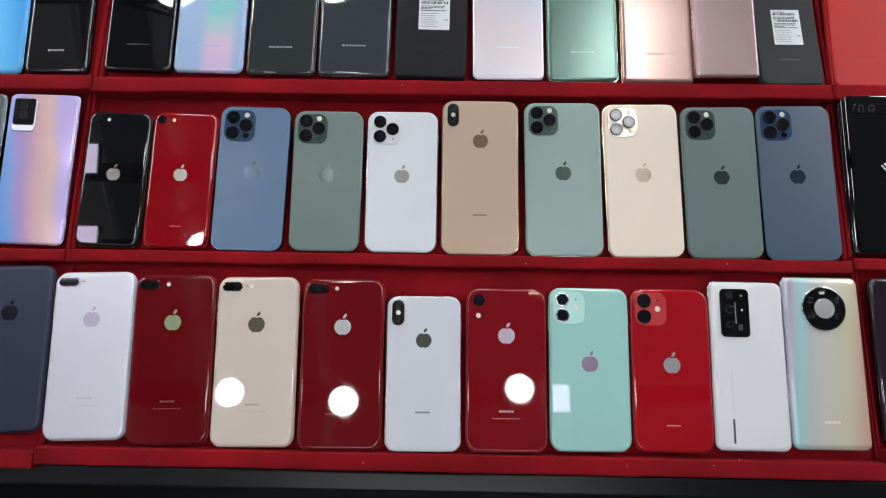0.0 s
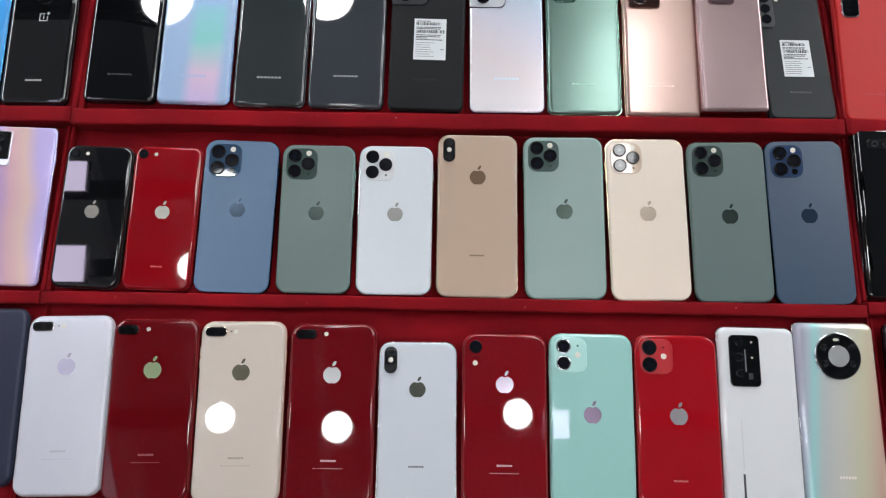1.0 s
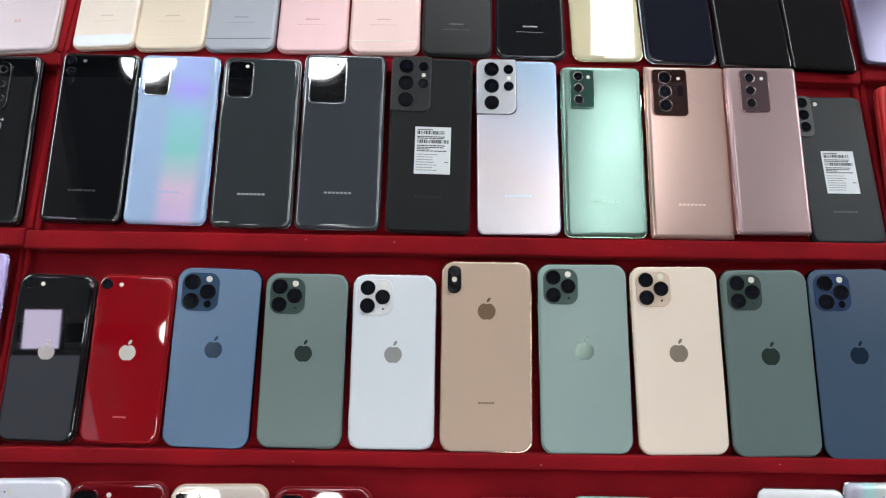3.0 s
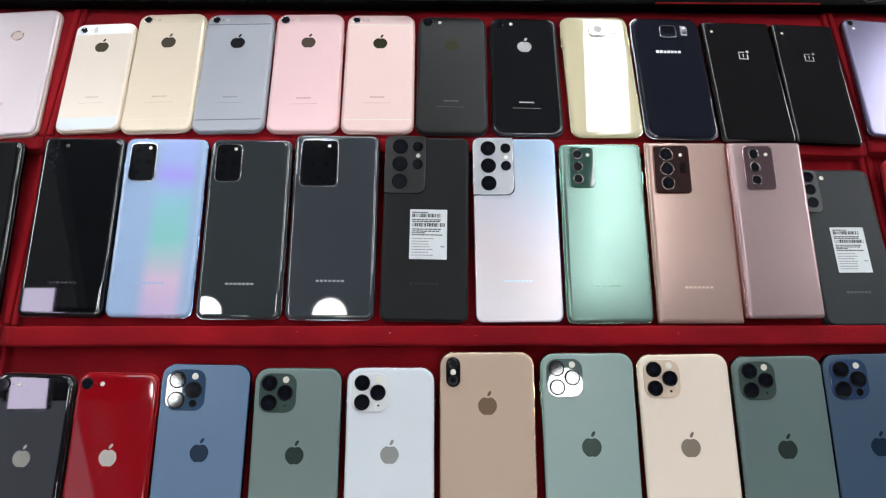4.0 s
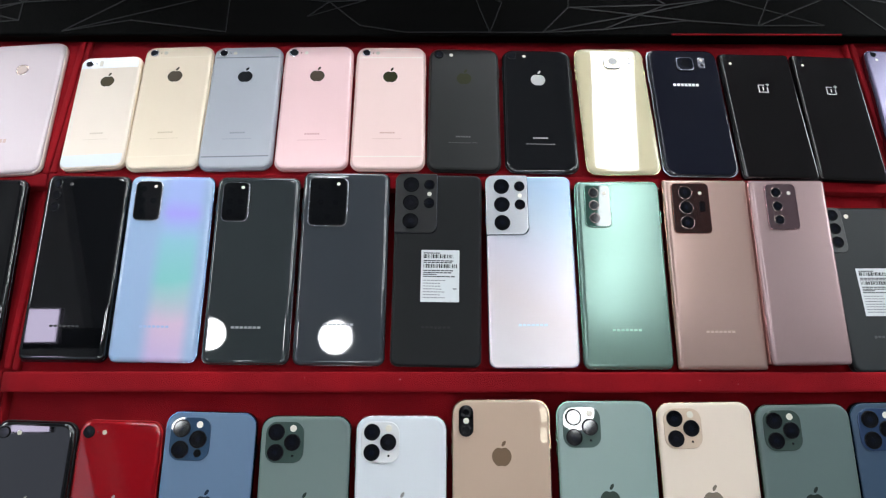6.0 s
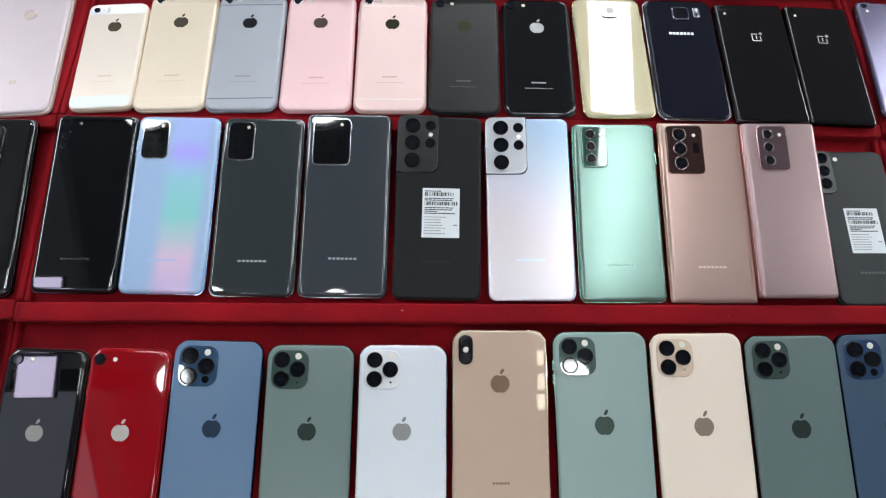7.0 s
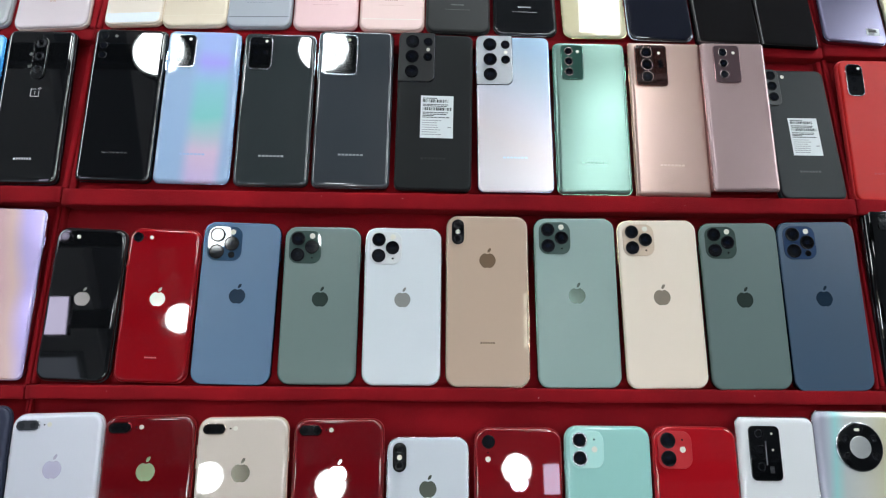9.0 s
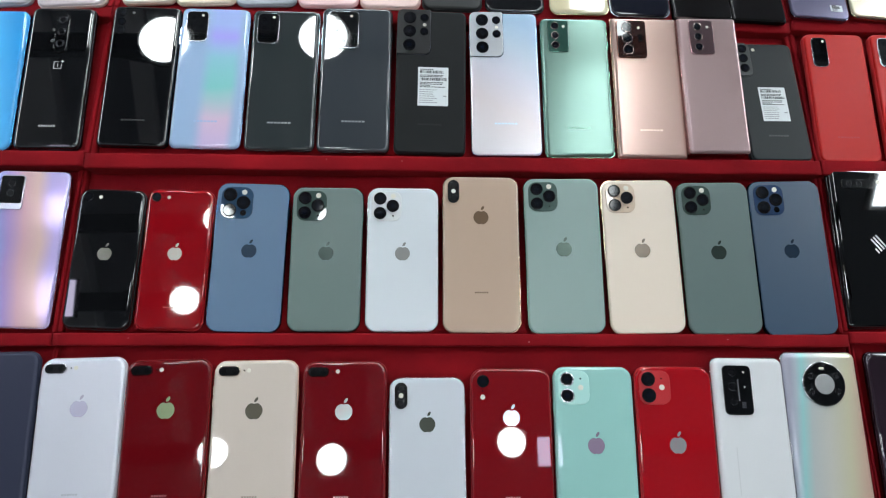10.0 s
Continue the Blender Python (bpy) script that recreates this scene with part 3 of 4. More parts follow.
def smartphone(m, W, H, T, r, back, frame_mat, cam_kind, label, tint=None, e=0.0022, eh=0.0018, logo=None, words=(), stripes=None, paper=None, band=0.0006, square=None, group="phones on display"):
    """One phone lying on its screen. Sizes in millimetres; logo: (height from top, size, material); words: (from top, across, width, height, blocks, material)."""
    W, H, T, r = W * MM, H * MM, T * MM, r * MM
    ph = (W, H)
    root = thing("smartphone", m, label, "smartphone", group)
    part("screen", loft("screen", W - 0.002, H - 0.002, max(r - 0.001, 0.001), [(0.0004, 0.0), (0, 0.0005), (0, 0.0012)], SCREEN), root)
    top = max(T - eh - 0.0003, 0.0016)
    part("frame", loft("frame", W, H, r, [(0.0012, 0.0006), (0.0003, 0.0014), (0, 0.0026), (0, top - 0.0006), (0.00025, top)], frame_mat), root)
    part("back_panel", loft("back_panel", W - 2 * band, H - 2 * band, r, edge(top - 0.0004, T, e, eh, 6), back), root)
    for y, hgt, side in ((0.24, 8, -1), (0.17, 8, -1), (0.2, 11, 1)):
        part("side_button", box("side_button", side * W / 2 - 0.0004, side * W / 2 + 0.0004, H / 2 - y * H - hgt * MM / 2, H / 2 - y * H + hgt * MM / 2, T * 0.3, T * 0.6, frame_mat), root)
    module(cam_kind, ph, root, T, tint or back)
    if logo:
        v, s, mat = logo
        part("logo", fruit("logo", s * MM, -0.0002, 0.00006, mat), root, place=Matrix.Translation((0, H / 2 - v * MM, T)))
    if square:
        v, s, mat, u = square
        rects = [(-s / 2 * MM, s / 2 * MM, -s / 2 * MM, (-s / 2 + 0.9) * MM), (-s / 2 * MM, (-s / 2 + 0.9) * MM, -s / 2 * MM, s / 2 * MM), ((s / 2 - 0.9) * MM, s / 2 * MM, -s / 2 * MM, s * 0.15 * MM), (-s / 2 * MM, s * 0.15 * MM, (s / 2 - 0.9) * MM, s / 2 * MM), (-0.5 * MM, 0.5 * MM, -s * 0.22 * MM, s * 0.22 * MM), (s * 0.32 * MM, s * 0.72 * MM, s * 0.46 * MM, s * 0.56 * MM), (s * 0.47 * MM, s * 0.57 * MM, s * 0.31 * MM, s * 0.71 * MM)]
        part("logo", bars("logo", rects, -0.0002, 0.00006, mat), root, place=Matrix.Translation((-W / 2 + u * MM, H / 2 - v * MM, T)))
    for v, u, w, h, n, mat in words:
        part("lettering", bars("lettering", word(0, 0, w * MM, h * MM, n), -0.0002, 0.00006, mat), root, place=Matrix.Translation((-W / 2 + u * MM, H / 2 - v * MM, T)))
    if stripes:
        for v, hh, mat in stripes:
            y1, y0 = H / 2 - v * MM, H / 2 - (v + hh) * MM
            side = [(x, min(max(y, y0), y1)) for x, y in outline(W - 2 * e - 0.0002, H - 2 * e - 0.0002, r - e)]
            pts = [p for k, p in enumerate(side) if p != side[k - 1]]
            n = len(pts)
            verts = [(x, y, -0.0003) for x, y in pts] + [(x, y, 0.00007) for x, y in pts]
            faces = [tuple(range(n, 2 * n))] + [(i, (i + 1) % n, n + (i + 1) % n, n + i) for i in range(n)]
            part("antenna_band", mesh_of("antenna_band", verts, faces, mat), root, place=Matrix.Translation((0, 0, T)))
    if paper:
        sticker(ph, root, *paper, T)
    return root


ROW = {"a": (0.0080, -0.0102, 0.0), "b": (0.0005, 0.0207, 0.15), "c": (0.0, 0.0, 0.32), "d": (-0.0115, -0.1642, 0.49)}


def on_row(row, x, y, T, rot, dz=0.0, tip=0.0):
    """The pose of a phone on its row: its back lies in the row's plane."""
    z0, s, y0 = ROW[row]
    return SLOPE @ pose(x, y, z0 + s * (y - y0) - T * MM + dz, math.degrees(math.atan(s)) + tip, 0, rot)


def F(kind, h):
    return finish(kind, h)


def mark(h):
    return finish("mark", h)


def pr(h):
    return finish("print", h)


# ---- the setting: room, counter, trays ----
def setting(name, me, label, category="", m=None):
    ob = new(name, me)
    if m is not None:
        ob.matrix_basis = m
    return tagged(ob, label, category or name.split("_")[0], kind="structure")


setting("floor", box("floor", -3.5, 3.5, -3.5, 3.5, -0.1, 0.0, FLOOR), "grey tiled shop floor")
setting("ceiling", box("ceiling", -3.5, 3.5, -3.5, 3.5, 2.9, 3.0, CEIL), "dark painted shop ceiling")
setting("wall_north", box("wall_north", -3.5, 3.5, 3.5, 3.6, 0, 2.9, WALL), "dark grey painted wall", "wall")
setting("wall_south", box("wall_south", -3.5, 3.5, -3.6, -3.5, 0, 2.9, WALL), "dark grey painted wall", "wall")
setting("wall_east", box("wall_east", 3.5, 3.6, -3.5, 3.5, 0, 2.9, WALL), "dark grey painted wall", "wall")
setting("wall_west", box("wall_west", -3.6, -3.5, -3.5, 3.5, 0, 2.9, WALL), "dark grey painted wall", "wall")


setting("ceiling_soffit", box("ceiling_soffit", -3.5, -1.5, -3.5, 3.5, 2.84, 2.9, PALE), "pale lowered ceiling edge", "ceiling")
for bx, bw in ((-1.16, 0.08), (-0.57, 0.05), (-0.16, 0.22)):
    setting("ceiling_batten", box("ceiling_batten", bx - bw / 2, bx + bw / 2, -3.4, 3.4, 2.87, 2.9, PALE), "pale ceiling batten", "ceiling")


def ceiling_panel(x, y, w, h, mat, label, z=2.9):
    """A flat light fitted against the ceiling."""
    ob = thing("ceiling_light", pose(x, y, z), label, "ceiling light", "ceiling lights")
    part("frame", box("frame", -w / 2 - 0.02, w / 2 + 0.02, -h / 2 - 0.02, h / 2 + 0.02, -0.03, 0.0, STEEL, 0.004), ob)
    part("diffuser", box("diffuser", -w / 2, w / 2, -h / 2, h / 2, -0.034, -0.026, mat), ob)
    return ob


# north and south panels: unseen fill lights, added to brighten the trays
ceiling_panel(0.3, 2.5, 2.4, 0.5, NORTH_FILL, "long white fill light panel, added ahead of the counter")
ceiling_panel(0.0, -2.0, 1.6, 0.5, SOUTH_FILL, "long white fill light panel, added behind the counter")
ceiling_panel(0.75, 0.86, 0.18, 2.56, STRIP_WHITE, "long narrow white ceiling light above the counter")
# west panel: one more unseen fill light, added for the left side
ceiling_panel(-2.3, 0.6, 0.5, 1.6, WEST_FILL, "white fill light panel, added beside the counter", 2.84)
# added dim glow, so dark phones at the left mirror something pale
ceiling_panel(-2.1, -1.5, 1.0, 1.3, CEILING_GLOW, "broad dim glowing panel, added for a pale ceiling's shine", 2.84)
# east panel: unseen fill light, added stronger to lift the right side
ceiling_panel(2.3, 0.6, 0.5, 1.6, EAST_FILL, "white fill light panel, added beside the counter")


def light_bar(y, h, pucks, label, squares=(), half=0.86):
    """A black rail over the counter that carries round and square lamps; it hangs from the ceiling on two rods. pucks: x, radius, y; squares: x, y, width, length, glow."""
    at = SLOPE @ Vector((0, y, h))
    ob = thing("light_bar", Matrix.Translation(at) @ pose(0, 0, 0, 25), label, "light bar", "light bars over the counter")
    part("rail", box("rail", -half, half, -0.02, 0.02, 0.012, 0.04, BLACK_BASE, 0.003), ob)
    for x, r, dy in pucks:
        lamp = part("lamp", disc("lamp", r + 0.006, 0.0, 0.014, BLACK_BASE, 0.002, 32), ob, place=Matrix.Translation((x, dy, 0)))
        part("diffuser", disc("diffuser", r, -0.004, 0.001, LAMP_WHITE, 0.0005, 32), lamp, "glowing round diffuser")
    for x, dy, w, d, mat in squares:
        lamp = part("lamp", box("lamp", -w / 2 - 0.003, w / 2 + 0.003, -d / 2 - 0.003, d / 2 + 0.003, 0.0, 0.013, BLACK_BASE, 0.002), ob, place=Matrix.Translation((x, dy, 0)))
        part("diffuser", box("diffuser", -w / 2, w / 2, -d / 2, d / 2, -0.004, 0.001, mat, 0.0008), lamp, "glowing square diffuser")
    up = Matrix.Rotation(radians(-25), 4, "X")
    for x in (-0.7, 0.7):
        part("rod", box("rod", -0.004, 0.004, -0.004, 0.004, 0.0, 2.9 - at.z, BLACK_BASE), ob, place=Matrix.Translation((x, 0, 0.03)) @ up)
    return ob


light_bar(-0.120, 0.66, ((-0.442, 0.029, 0.004), (-0.203, 0.030, -0.014), (0.166, 0.029, 0.012)), "black hanging rail with round white lamps above the counter's front", ((0.245, -0.008, 0.050, 0.056, SQUARE_MAUVE),))
light_bar(0.155, 0.66, ((-0.530, 0.030, 0.0), (0.262, 0.036, -0.006)), "black hanging rail with two round white lamps above the trays", ((-0.800, 0.007, 0.072, 0.078, SQUARE_MAUVE), (0.206, 0.034, 0.023, 0.03, SMALL_WHITE), (0.205, -0.011, 0.023, 0.03, SMALL_WHITE), (0.203, -0.051, 0.023, 0.028, SMALL_WHITE)))
light_bar(0.330, 0.66, ((-0.466, 0.032, 0.004), (-0.213, 0.034, -0.005)), "black hanging rail with round white lamps above the counter's middle", ((-0.805, 0.025, 0.060, 0.066, SQUARE_MAUVE),))
light_bar(0.656, 0.42, ((-0.502, 0.046, -0.004), (-0.203, 0.046, 0.004)), "black hanging rail with large round white lamps above the back board")

# counter carcass under the trays
counter = thing("display_counter", SLOPE, "black display counter with a sloping bed for trays", "counter")
part("bed", box("bed", -0.95, 0.95, -0.128, 0.60, -0.10, -0.052, BLACK_BASE, 0.002), counter)
part("front_edge", box("front_edge", -0.95, 0.95, -0.148, -0.1295, -0.06, 0.004, BLACK_EDGE, 0.0025), counter, "dark lacquered front edge strip", pose(0, 0, 0, 0, 0, -1.1))
part("front_panel", box("front_panel", -0.95, 0.95, -0.30, -0.1485, -0.06, -0.03, BLACK_BASE, 0.003), counter, place=pose(0, 0, 0, 0, 0, -1.1))
down = SLOPE.inverted() @ Matrix.Translation((0, 0.28, 0))
part("carcass", box("carcass", -0.93, 0.93, -0.32, 0.26, 0.0, 0.76, BLACK_BASE, 0.004), counter, place=down)


def tray(x0, x1, rot, y_lip, lip_w, y_back, lip_z, floor_lo, floor_hi, label, rim_h=0.011, rim_w=0.006):
    """A velvet-lined tray: floor board, front lip, side rims. Heights in the slope's frame."""
    cx = (x0 + x1) / 2
    ob = thing("display_tray", SLOPE @ pose(cx, y_lip, 0, 0, 0, rot), label, "display tray", "velvet trays")
    w = (x1 - x0) / 2
    d = y_back - y_lip
    t = 0.012
    # the floor board, tipped from its front height to its back height
    nx, ny = 44, 16
    verts, faces = [], []
    for j in range(ny + 1):
        for i in range(nx + 1):
            x, y = -w + 2 * w * i / nx, lip_w * 0.5 + (d - lip_w * 0.5) * j / ny
            z = floor_lo + (floor_hi - floor_lo) * j / ny + 0.0005 * noise.noise((x * 22 + cx * 9, y * 30 + y_lip * 7, 0.3)) - 0.0005
            verts.append((x, y, z))
    top = len(verts)
    for j in range(ny):
        for i in range(nx):
            a = j * (nx + 1) + i
            faces.append((a, a + 1, a + nx + 2, a + nx + 1))
    verts += [(x, y, z - t) for x, y, z in verts[:top]]
    rim = [i for i in range(nx + 1)] + [j * (nx + 1) + nx for j in range(1, ny + 1)] + [ny * (nx + 1) + i for i in range(nx - 1, -1, -1)] + [j * (nx + 1) for j in range(ny - 1, 0, -1)]
    for a, b in zip(rim, rim[1:] + rim[:1]):
        faces.append((b, a, a + top, b + top))
    part("floor_board", mesh_of("floor_board", verts, faces, VELVET, [True] * len(faces)), ob)
    # the padded front lip: a rounded section swept along x with small unevenness
    nx = 90
    prof = []
    hz = lip_z - (floor_lo - t)
    for k in range(13):
        a = radians(180 - 180 * k / 12)
        cxp, czp = math.copysign(abs(math.cos(a)) ** 0.35, math.cos(a)), abs(math.sin(a)) ** 0.35
        prof.append((lip_w / 2 + cxp * lip_w / 2, lip_z - 0.004 + czp * 0.004))
    prof = [(0.0, floor_lo - t)] + prof + [(lip_w, floor_lo - t)]
    verts, faces = [], []
    n = len(prof)
    for i in range(nx + 1):
        x = -w + 2 * w * i / nx
        wob = 0.0009 * noise.noise((x * 16 + cx * 5, y_lip * 31, 1.7)) + 0.0004 * noise.noise((x * 60, y_lip * 11, 4.1))
        for y, z in prof:
            verts.append((x, y + wob * (1 if y < lip_w / 2 else 0.2), z + (wob * 0.7 if z > floor_lo else 0)))
    for i in range(nx):
        for k in range(n - 1):
            a = i * n + k
            faces.append((a, a + n, a + n + 1, a + 1))
    faces.append(tuple(range(n)))
    faces.append(tuple(reversed(range(nx * n, nx * n + n))))
    part("front_lip", mesh_of("front_lip", verts, faces, VELVET, [True] * (len(faces) - 2) + [False] * 2), ob)
    tip = math.degrees(math.atan2(floor_hi - floor_lo, d))
    for s in (-1, 1):
        part("side_rim", box("side_rim", min(s * w, s * (w - rim_w)), max(s * w, s * (w - rim_w)), lip_w + 0.0002, d, -t, rim_h, VELVET, 0.0018), ob, place=pose(0, 0, floor_lo, tip))
    return ob


SEAMS = {"a": (-0.3708, 0.4112), "b": (-0.3675, 0.4085), "c": (-0.3570, 0.4068), "d": (-0.3525, 0.4050)}
for row, rot, y_lip, lip_w, y_back, lip_z, lo, hi, rim_h, rim_w in (
        ("a", -1.1, -0.1285, 0.0158, 0.0655, 0.0115, -0.0005, -0.0110, 0.004, 0.0016),
        ("b", -0.9, 0.0625, 0.0122, 0.2470, 0.0008, -0.0095, -0.0170, 0.006, 0.0040),
        ("c", -0.7, 0.2404, 0.0162, 0.4215, 0.0020, -0.0090, -0.0225, 0.005, 0.0055),
        ("d", -0.9, 0.4155, 0.0130, 0.5800, -0.0086, -0.0092, -0.0335, 0.003, 0.0055)):
    xl, xr = SEAMS[row]
    for x0, x1, dy in ((xl, xr, 0.0), (-0.94, xl - 0.0012, 0.010), (xr + 0.0012, 0.94, -0.0075)):
        if row == "a":
            dy *= 0.9 if dy > 0 else 0.2
        tray(x0, x1, rot, y_lip + dy, lip_w, y_back + dy, lip_z, lo, hi, "red velvet display tray holding a row of phones", rim_h, rim_w)

# the black embossed board behind the last row
board = thing("backing_board", SLOPE @ pose(0, 0.5755, -0.0175, 4, 0, -0.5), "black vinyl board embossed with crossing lines", "backing board")
part("panel", box("panel", -0.95, 0.95, 0.0, 0.40, -0.014, 0.0, BLACK_BOARD, 0.0025), board)
part("trim_strip", box("trim_strip", 0.225, 0.392, 0.0012, 0.0026, -0.0010, 0.0012, VELVET, 0.0005), board, "thin red cloth edging")
part("foot", box("foot", -0.94, 0.94, 0.010, 0.05, -0.05, -0.0142, BLACK_BASE), board)
rng = random.Random(11)
node = {}
for j in range(7):
    for i in range(21):
        node[i, j] = (-0.68 + 0.066 * i + (j % 2) * 0.03 + rng.uniform(-0.022, 0.022), min(max(0.008 + 0.034 * j + rng.uniform(-0.013, 0.013), 0.004), 0.39))
links = []
for (i, j), p in node.items():
    for d in ((1, 0), (0, 1), rng.choice(((1, 1), (-1, 1), (2, 1), (-2, 1)))):
        q = node.get((i + d[0], j + d[1]))
        if q and rng.random() < 0.72:
            links.append((p, q))
for (x, y), (x2, y2) in links[:290]:
    L, a = math.hypot(x2 - x, y2 - y), math.degrees(math.atan2(y2 - y, x2 - x))
    part("ridge", box("ridge", 0, L, -0.00055, 0.00055, -0.0004, rng.uniform(0.0002, 0.0006), RIDGE), board, place=Matrix.Translation((x, y, 0)) @ pose(0, 0, 0, 0, 0, a))

# specks of lint on the velvet lips
rng = random.Random(3)
verts, faces = [], []
for k in range(18):
    y_lip, z = rng.choice(((-0.1205, 0.0118), (0.069, 0.0011), (0.248, 0.0023), (0.0655, 0.0011), (0.4215, -0.0083)))
    x, y = rng.uniform(-0.34, 0.38), y_lip + rng.uniform(-0.003, 0.004)
    y -= 0.0145 * x if y_lip > 0 else 0
    s = rng.choice((0.0003, 0.0004, 0.0007))
    n = len(verts)
    for i in range(5):
        a = 2 * math.pi * i / 5 + k
        verts.append((x + s * math.cos(a) * rng.uniform(0.5, 1), y + s * 0.6 * math.sin(a), z + 0.0003))
    verts.append((x, y, z + 0.0008))
    faces += [(n + i, n + (i + 1) % 5, n + 5) for i in range(5)]
lint = new("lint", mesh_of("lint", verts, faces, FLASH_DIM))
lint.matrix_basis = SLOPE
tagged(lint, "pale specks of lint on red velvet", "lint", kind="stuff")


# ---- phones, row by row ----
def words(H, W, col, v=0.755, w=14.0, fine=True):
    out = [(H * v, W / 2, w, 1.6, 6, pr(col))]
    if fine:
        out.append((H * v + 6.5, W / 2, w * 1.9, 0.45, 9, pr(col)))
    return out


def brand(v, W, col, w=25.0, h=1.8):
    return [(v, W / 2, w, h, 7, pr(col))]


# front row
P = smartphone
P(on_row("a", -0.3313, -0.0221, 7.3, 0.7), 77.4, 158.0, 7.3, 11, F("metal", "cfd0da"), F("metal", "c8c8d0"), "pill", "silver aluminium smartphone lying face down with a camera pill", e=0.0032, eh=0.0028, logo=(46, 15.5, mark("d8d2ea")), words=words(158, 77.4, "b4b5be"))
P(on_row("a", -0.2532, -0.0253, 7.5, 0.5), 77.8, 158.6, 7.5, 11, F("gloss", "5c0910"), F("metal", "8a0c16"), "pill", "deep red glossy smartphone lying face down on velvet", tint=F("polish", "7a2228"), e=0.003, eh=0.0026, logo=(46, 15.5, mark("a8b890")), words=words(158, 77.8, "94565c"))
P(on_row("a", -0.1733, -0.0275, 7.5, 0.0), 78.2, 159.0, 7.5, 11, F("gloss", "c6bab0"), F("metal", "cdb09c"), "pill", "pale gold glossy smartphone lying face down on velvet", tint=F("polish", "e6d2c0"), e=0.003, eh=0.0026, logo=(46, 15.5, mark("6a6558")), words=words(159, 78.2, "8f8478"))
P(on_row("a", -0.0911, -0.0300, 7.5, -0.6), 78.6, 159.5, 7.5, 11, F("gloss", "620a12"), F("metal", "8a0c16"), "pill", "deep red glossy smartphone lying face down, reflecting round lamps", tint=F("polish", "7a2228"), e=0.003, eh=0.0026, logo=(46, 15.5, mark("dcdcdc")), words=words(159, 78.6, "c8a0a4"))
P(on_row("a", -0.0134, -0.0387, 7.7, -0.4), 71.4, 144.5, 7.7, 10.5, F("gloss", "c4c8d0"), F("polish", "dcdde0"), "tall", "silver glass smartphone with a steel frame lying face down", logo=(42.5, 14.5, mark("5d6158")), words=words(144, 71.4, "4a4c50", fine=False))
P(on_row("a", 0.0652, -0.0356, 8.3, -0.9), 76.4, 152.0, 8.3, 11.5, F("gloss", "720e16"), F("metal", "9a1620"), "mono", "red glossy single-camera smartphone lying face down", logo=(45, 15.5, mark("cdbfd0")), words=words(152, 76.4, "c8a0a4"))
P(on_row("a", 0.1442, -0.0350, 8.3, -1.1), 75.9, 152.0, 8.3, 11.5, F("gloss", "96c2bc"), F("metal", "90bab2"), "twin", "mint green glossy smartphone with twin cameras lying face down", tint=F("satin", "a4cec8"), logo=(72, 15.5, mark("a894ac")))
P(on_row("a", 0.2217, -0.0358, 8.3, -1.3), 74.6, 151.2, 8.3, 11.5, F("gloss", "98101a"), F("metal", "ad1a22"), "twin", "bright red glossy smartphone with twin cameras lying face down", tint=F("satin", "a81c24"), logo=(72, 15.5, mark("b8b4b8")), words=[(127, 37, 13, 1.4, 6, pr("d88888"))])
P(on_row("a", 0.2960, -0.0318, 8.6, -1.3), 71.2, 158.4, 8.6, 7.5, F("gloss", "d4d5d8"), F("polish", "d4d5d8"), "slab", "ceramic white smartphone with a black camera slab lying face down", e=0.0045, eh=0.003, words=[(140, 17.5, 2.6, 22, 1, pr("3a3a3e")), (104, 17.5, 1.2, 42, 1, pr("c0c1c4")), (144, 57, 6, 5, 3, pr("cacbce"))])
P(on_row("a", 0.3693, -0.0292, 8.8, -0.9), 74.0, 162.0, 8.8, 7.0, graded("opal_silver", ((0.0, "a9a9b8"), (0.08, "b8c0cc"), (0.16, "a4d8d8"), (0.28, "c4c8c8"), (0.5, "cfcec6"), (0.75, "d0cbb0"), (0.97, "cfae9e")), 0.22, metal=0.25, coat=0.3, lean=-0.2), F("polish", "c8c8cc"), "wheel", "opal silver smartphone with a round black camera ring", e=0.006, eh=0.0035, words=[(136, 37, 15, 2.2, 6, pr("d8ccc8"))])
P(on_row("a", -0.4105, -0.0155, 7.3, 0.8), 77.0, 157.4, 7.3, 11, F("metal", "2c3044"), F("metal", "2a2e42"), "single", "dark blue matt smartphone lying face down beside the silver one", e=0.0032, eh=0.0028, logo=(46, 15.5, mark("20222e")))
P(on_row("a", -0.4930, -0.0155, 7.3, 0.8), 77.0, 157.4, 7.3, 11, F("gloss", "16171c"), F("metal", "202228"), "pill", "black glossy smartphone lying face down in the next tray", logo=(46, 15.5, mark("55565a")))
P(on_row("a", 0.4540, -0.0280, 8.0, -0.5), 73.5, 158.0, 8.0, 7.5, graded("plum_black", ((0.1, "281c26"), (0.5, "1a1418"), (0.9, "32202e")), 0.06, coat=0.5), F("polish", "4a3a44"), "pill_mid", "dark plum glossy smartphone lying face down", e=0.0045, eh=0.003)

# second row
P(on_row("b", -0.3281, 0.1528, 7.3, -2.7), 64.8, 139.9, 7.3, 10, F("gloss", "0d0e10"), F("metal", "1c1d20"), "single", "black glossy small smartphone lying face down", e=0.003, eh=0.0026, logo=(66, 13.5, mark("9a988e")))
P(on_row("b", -0.2604, 0.1518, 7.3, -2.2), 65.8, 140.8, 7.3, 10, F("gloss", "830a14"), F("metal", "a80f18"), "single", "bright red glossy small smartphone lying face down", e=0.003, eh=0.0026, logo=(66, 13.5, mark("cfc9c0")), words=[(118.5, 33, 11, 1.3, 6, pr("d07070"))])
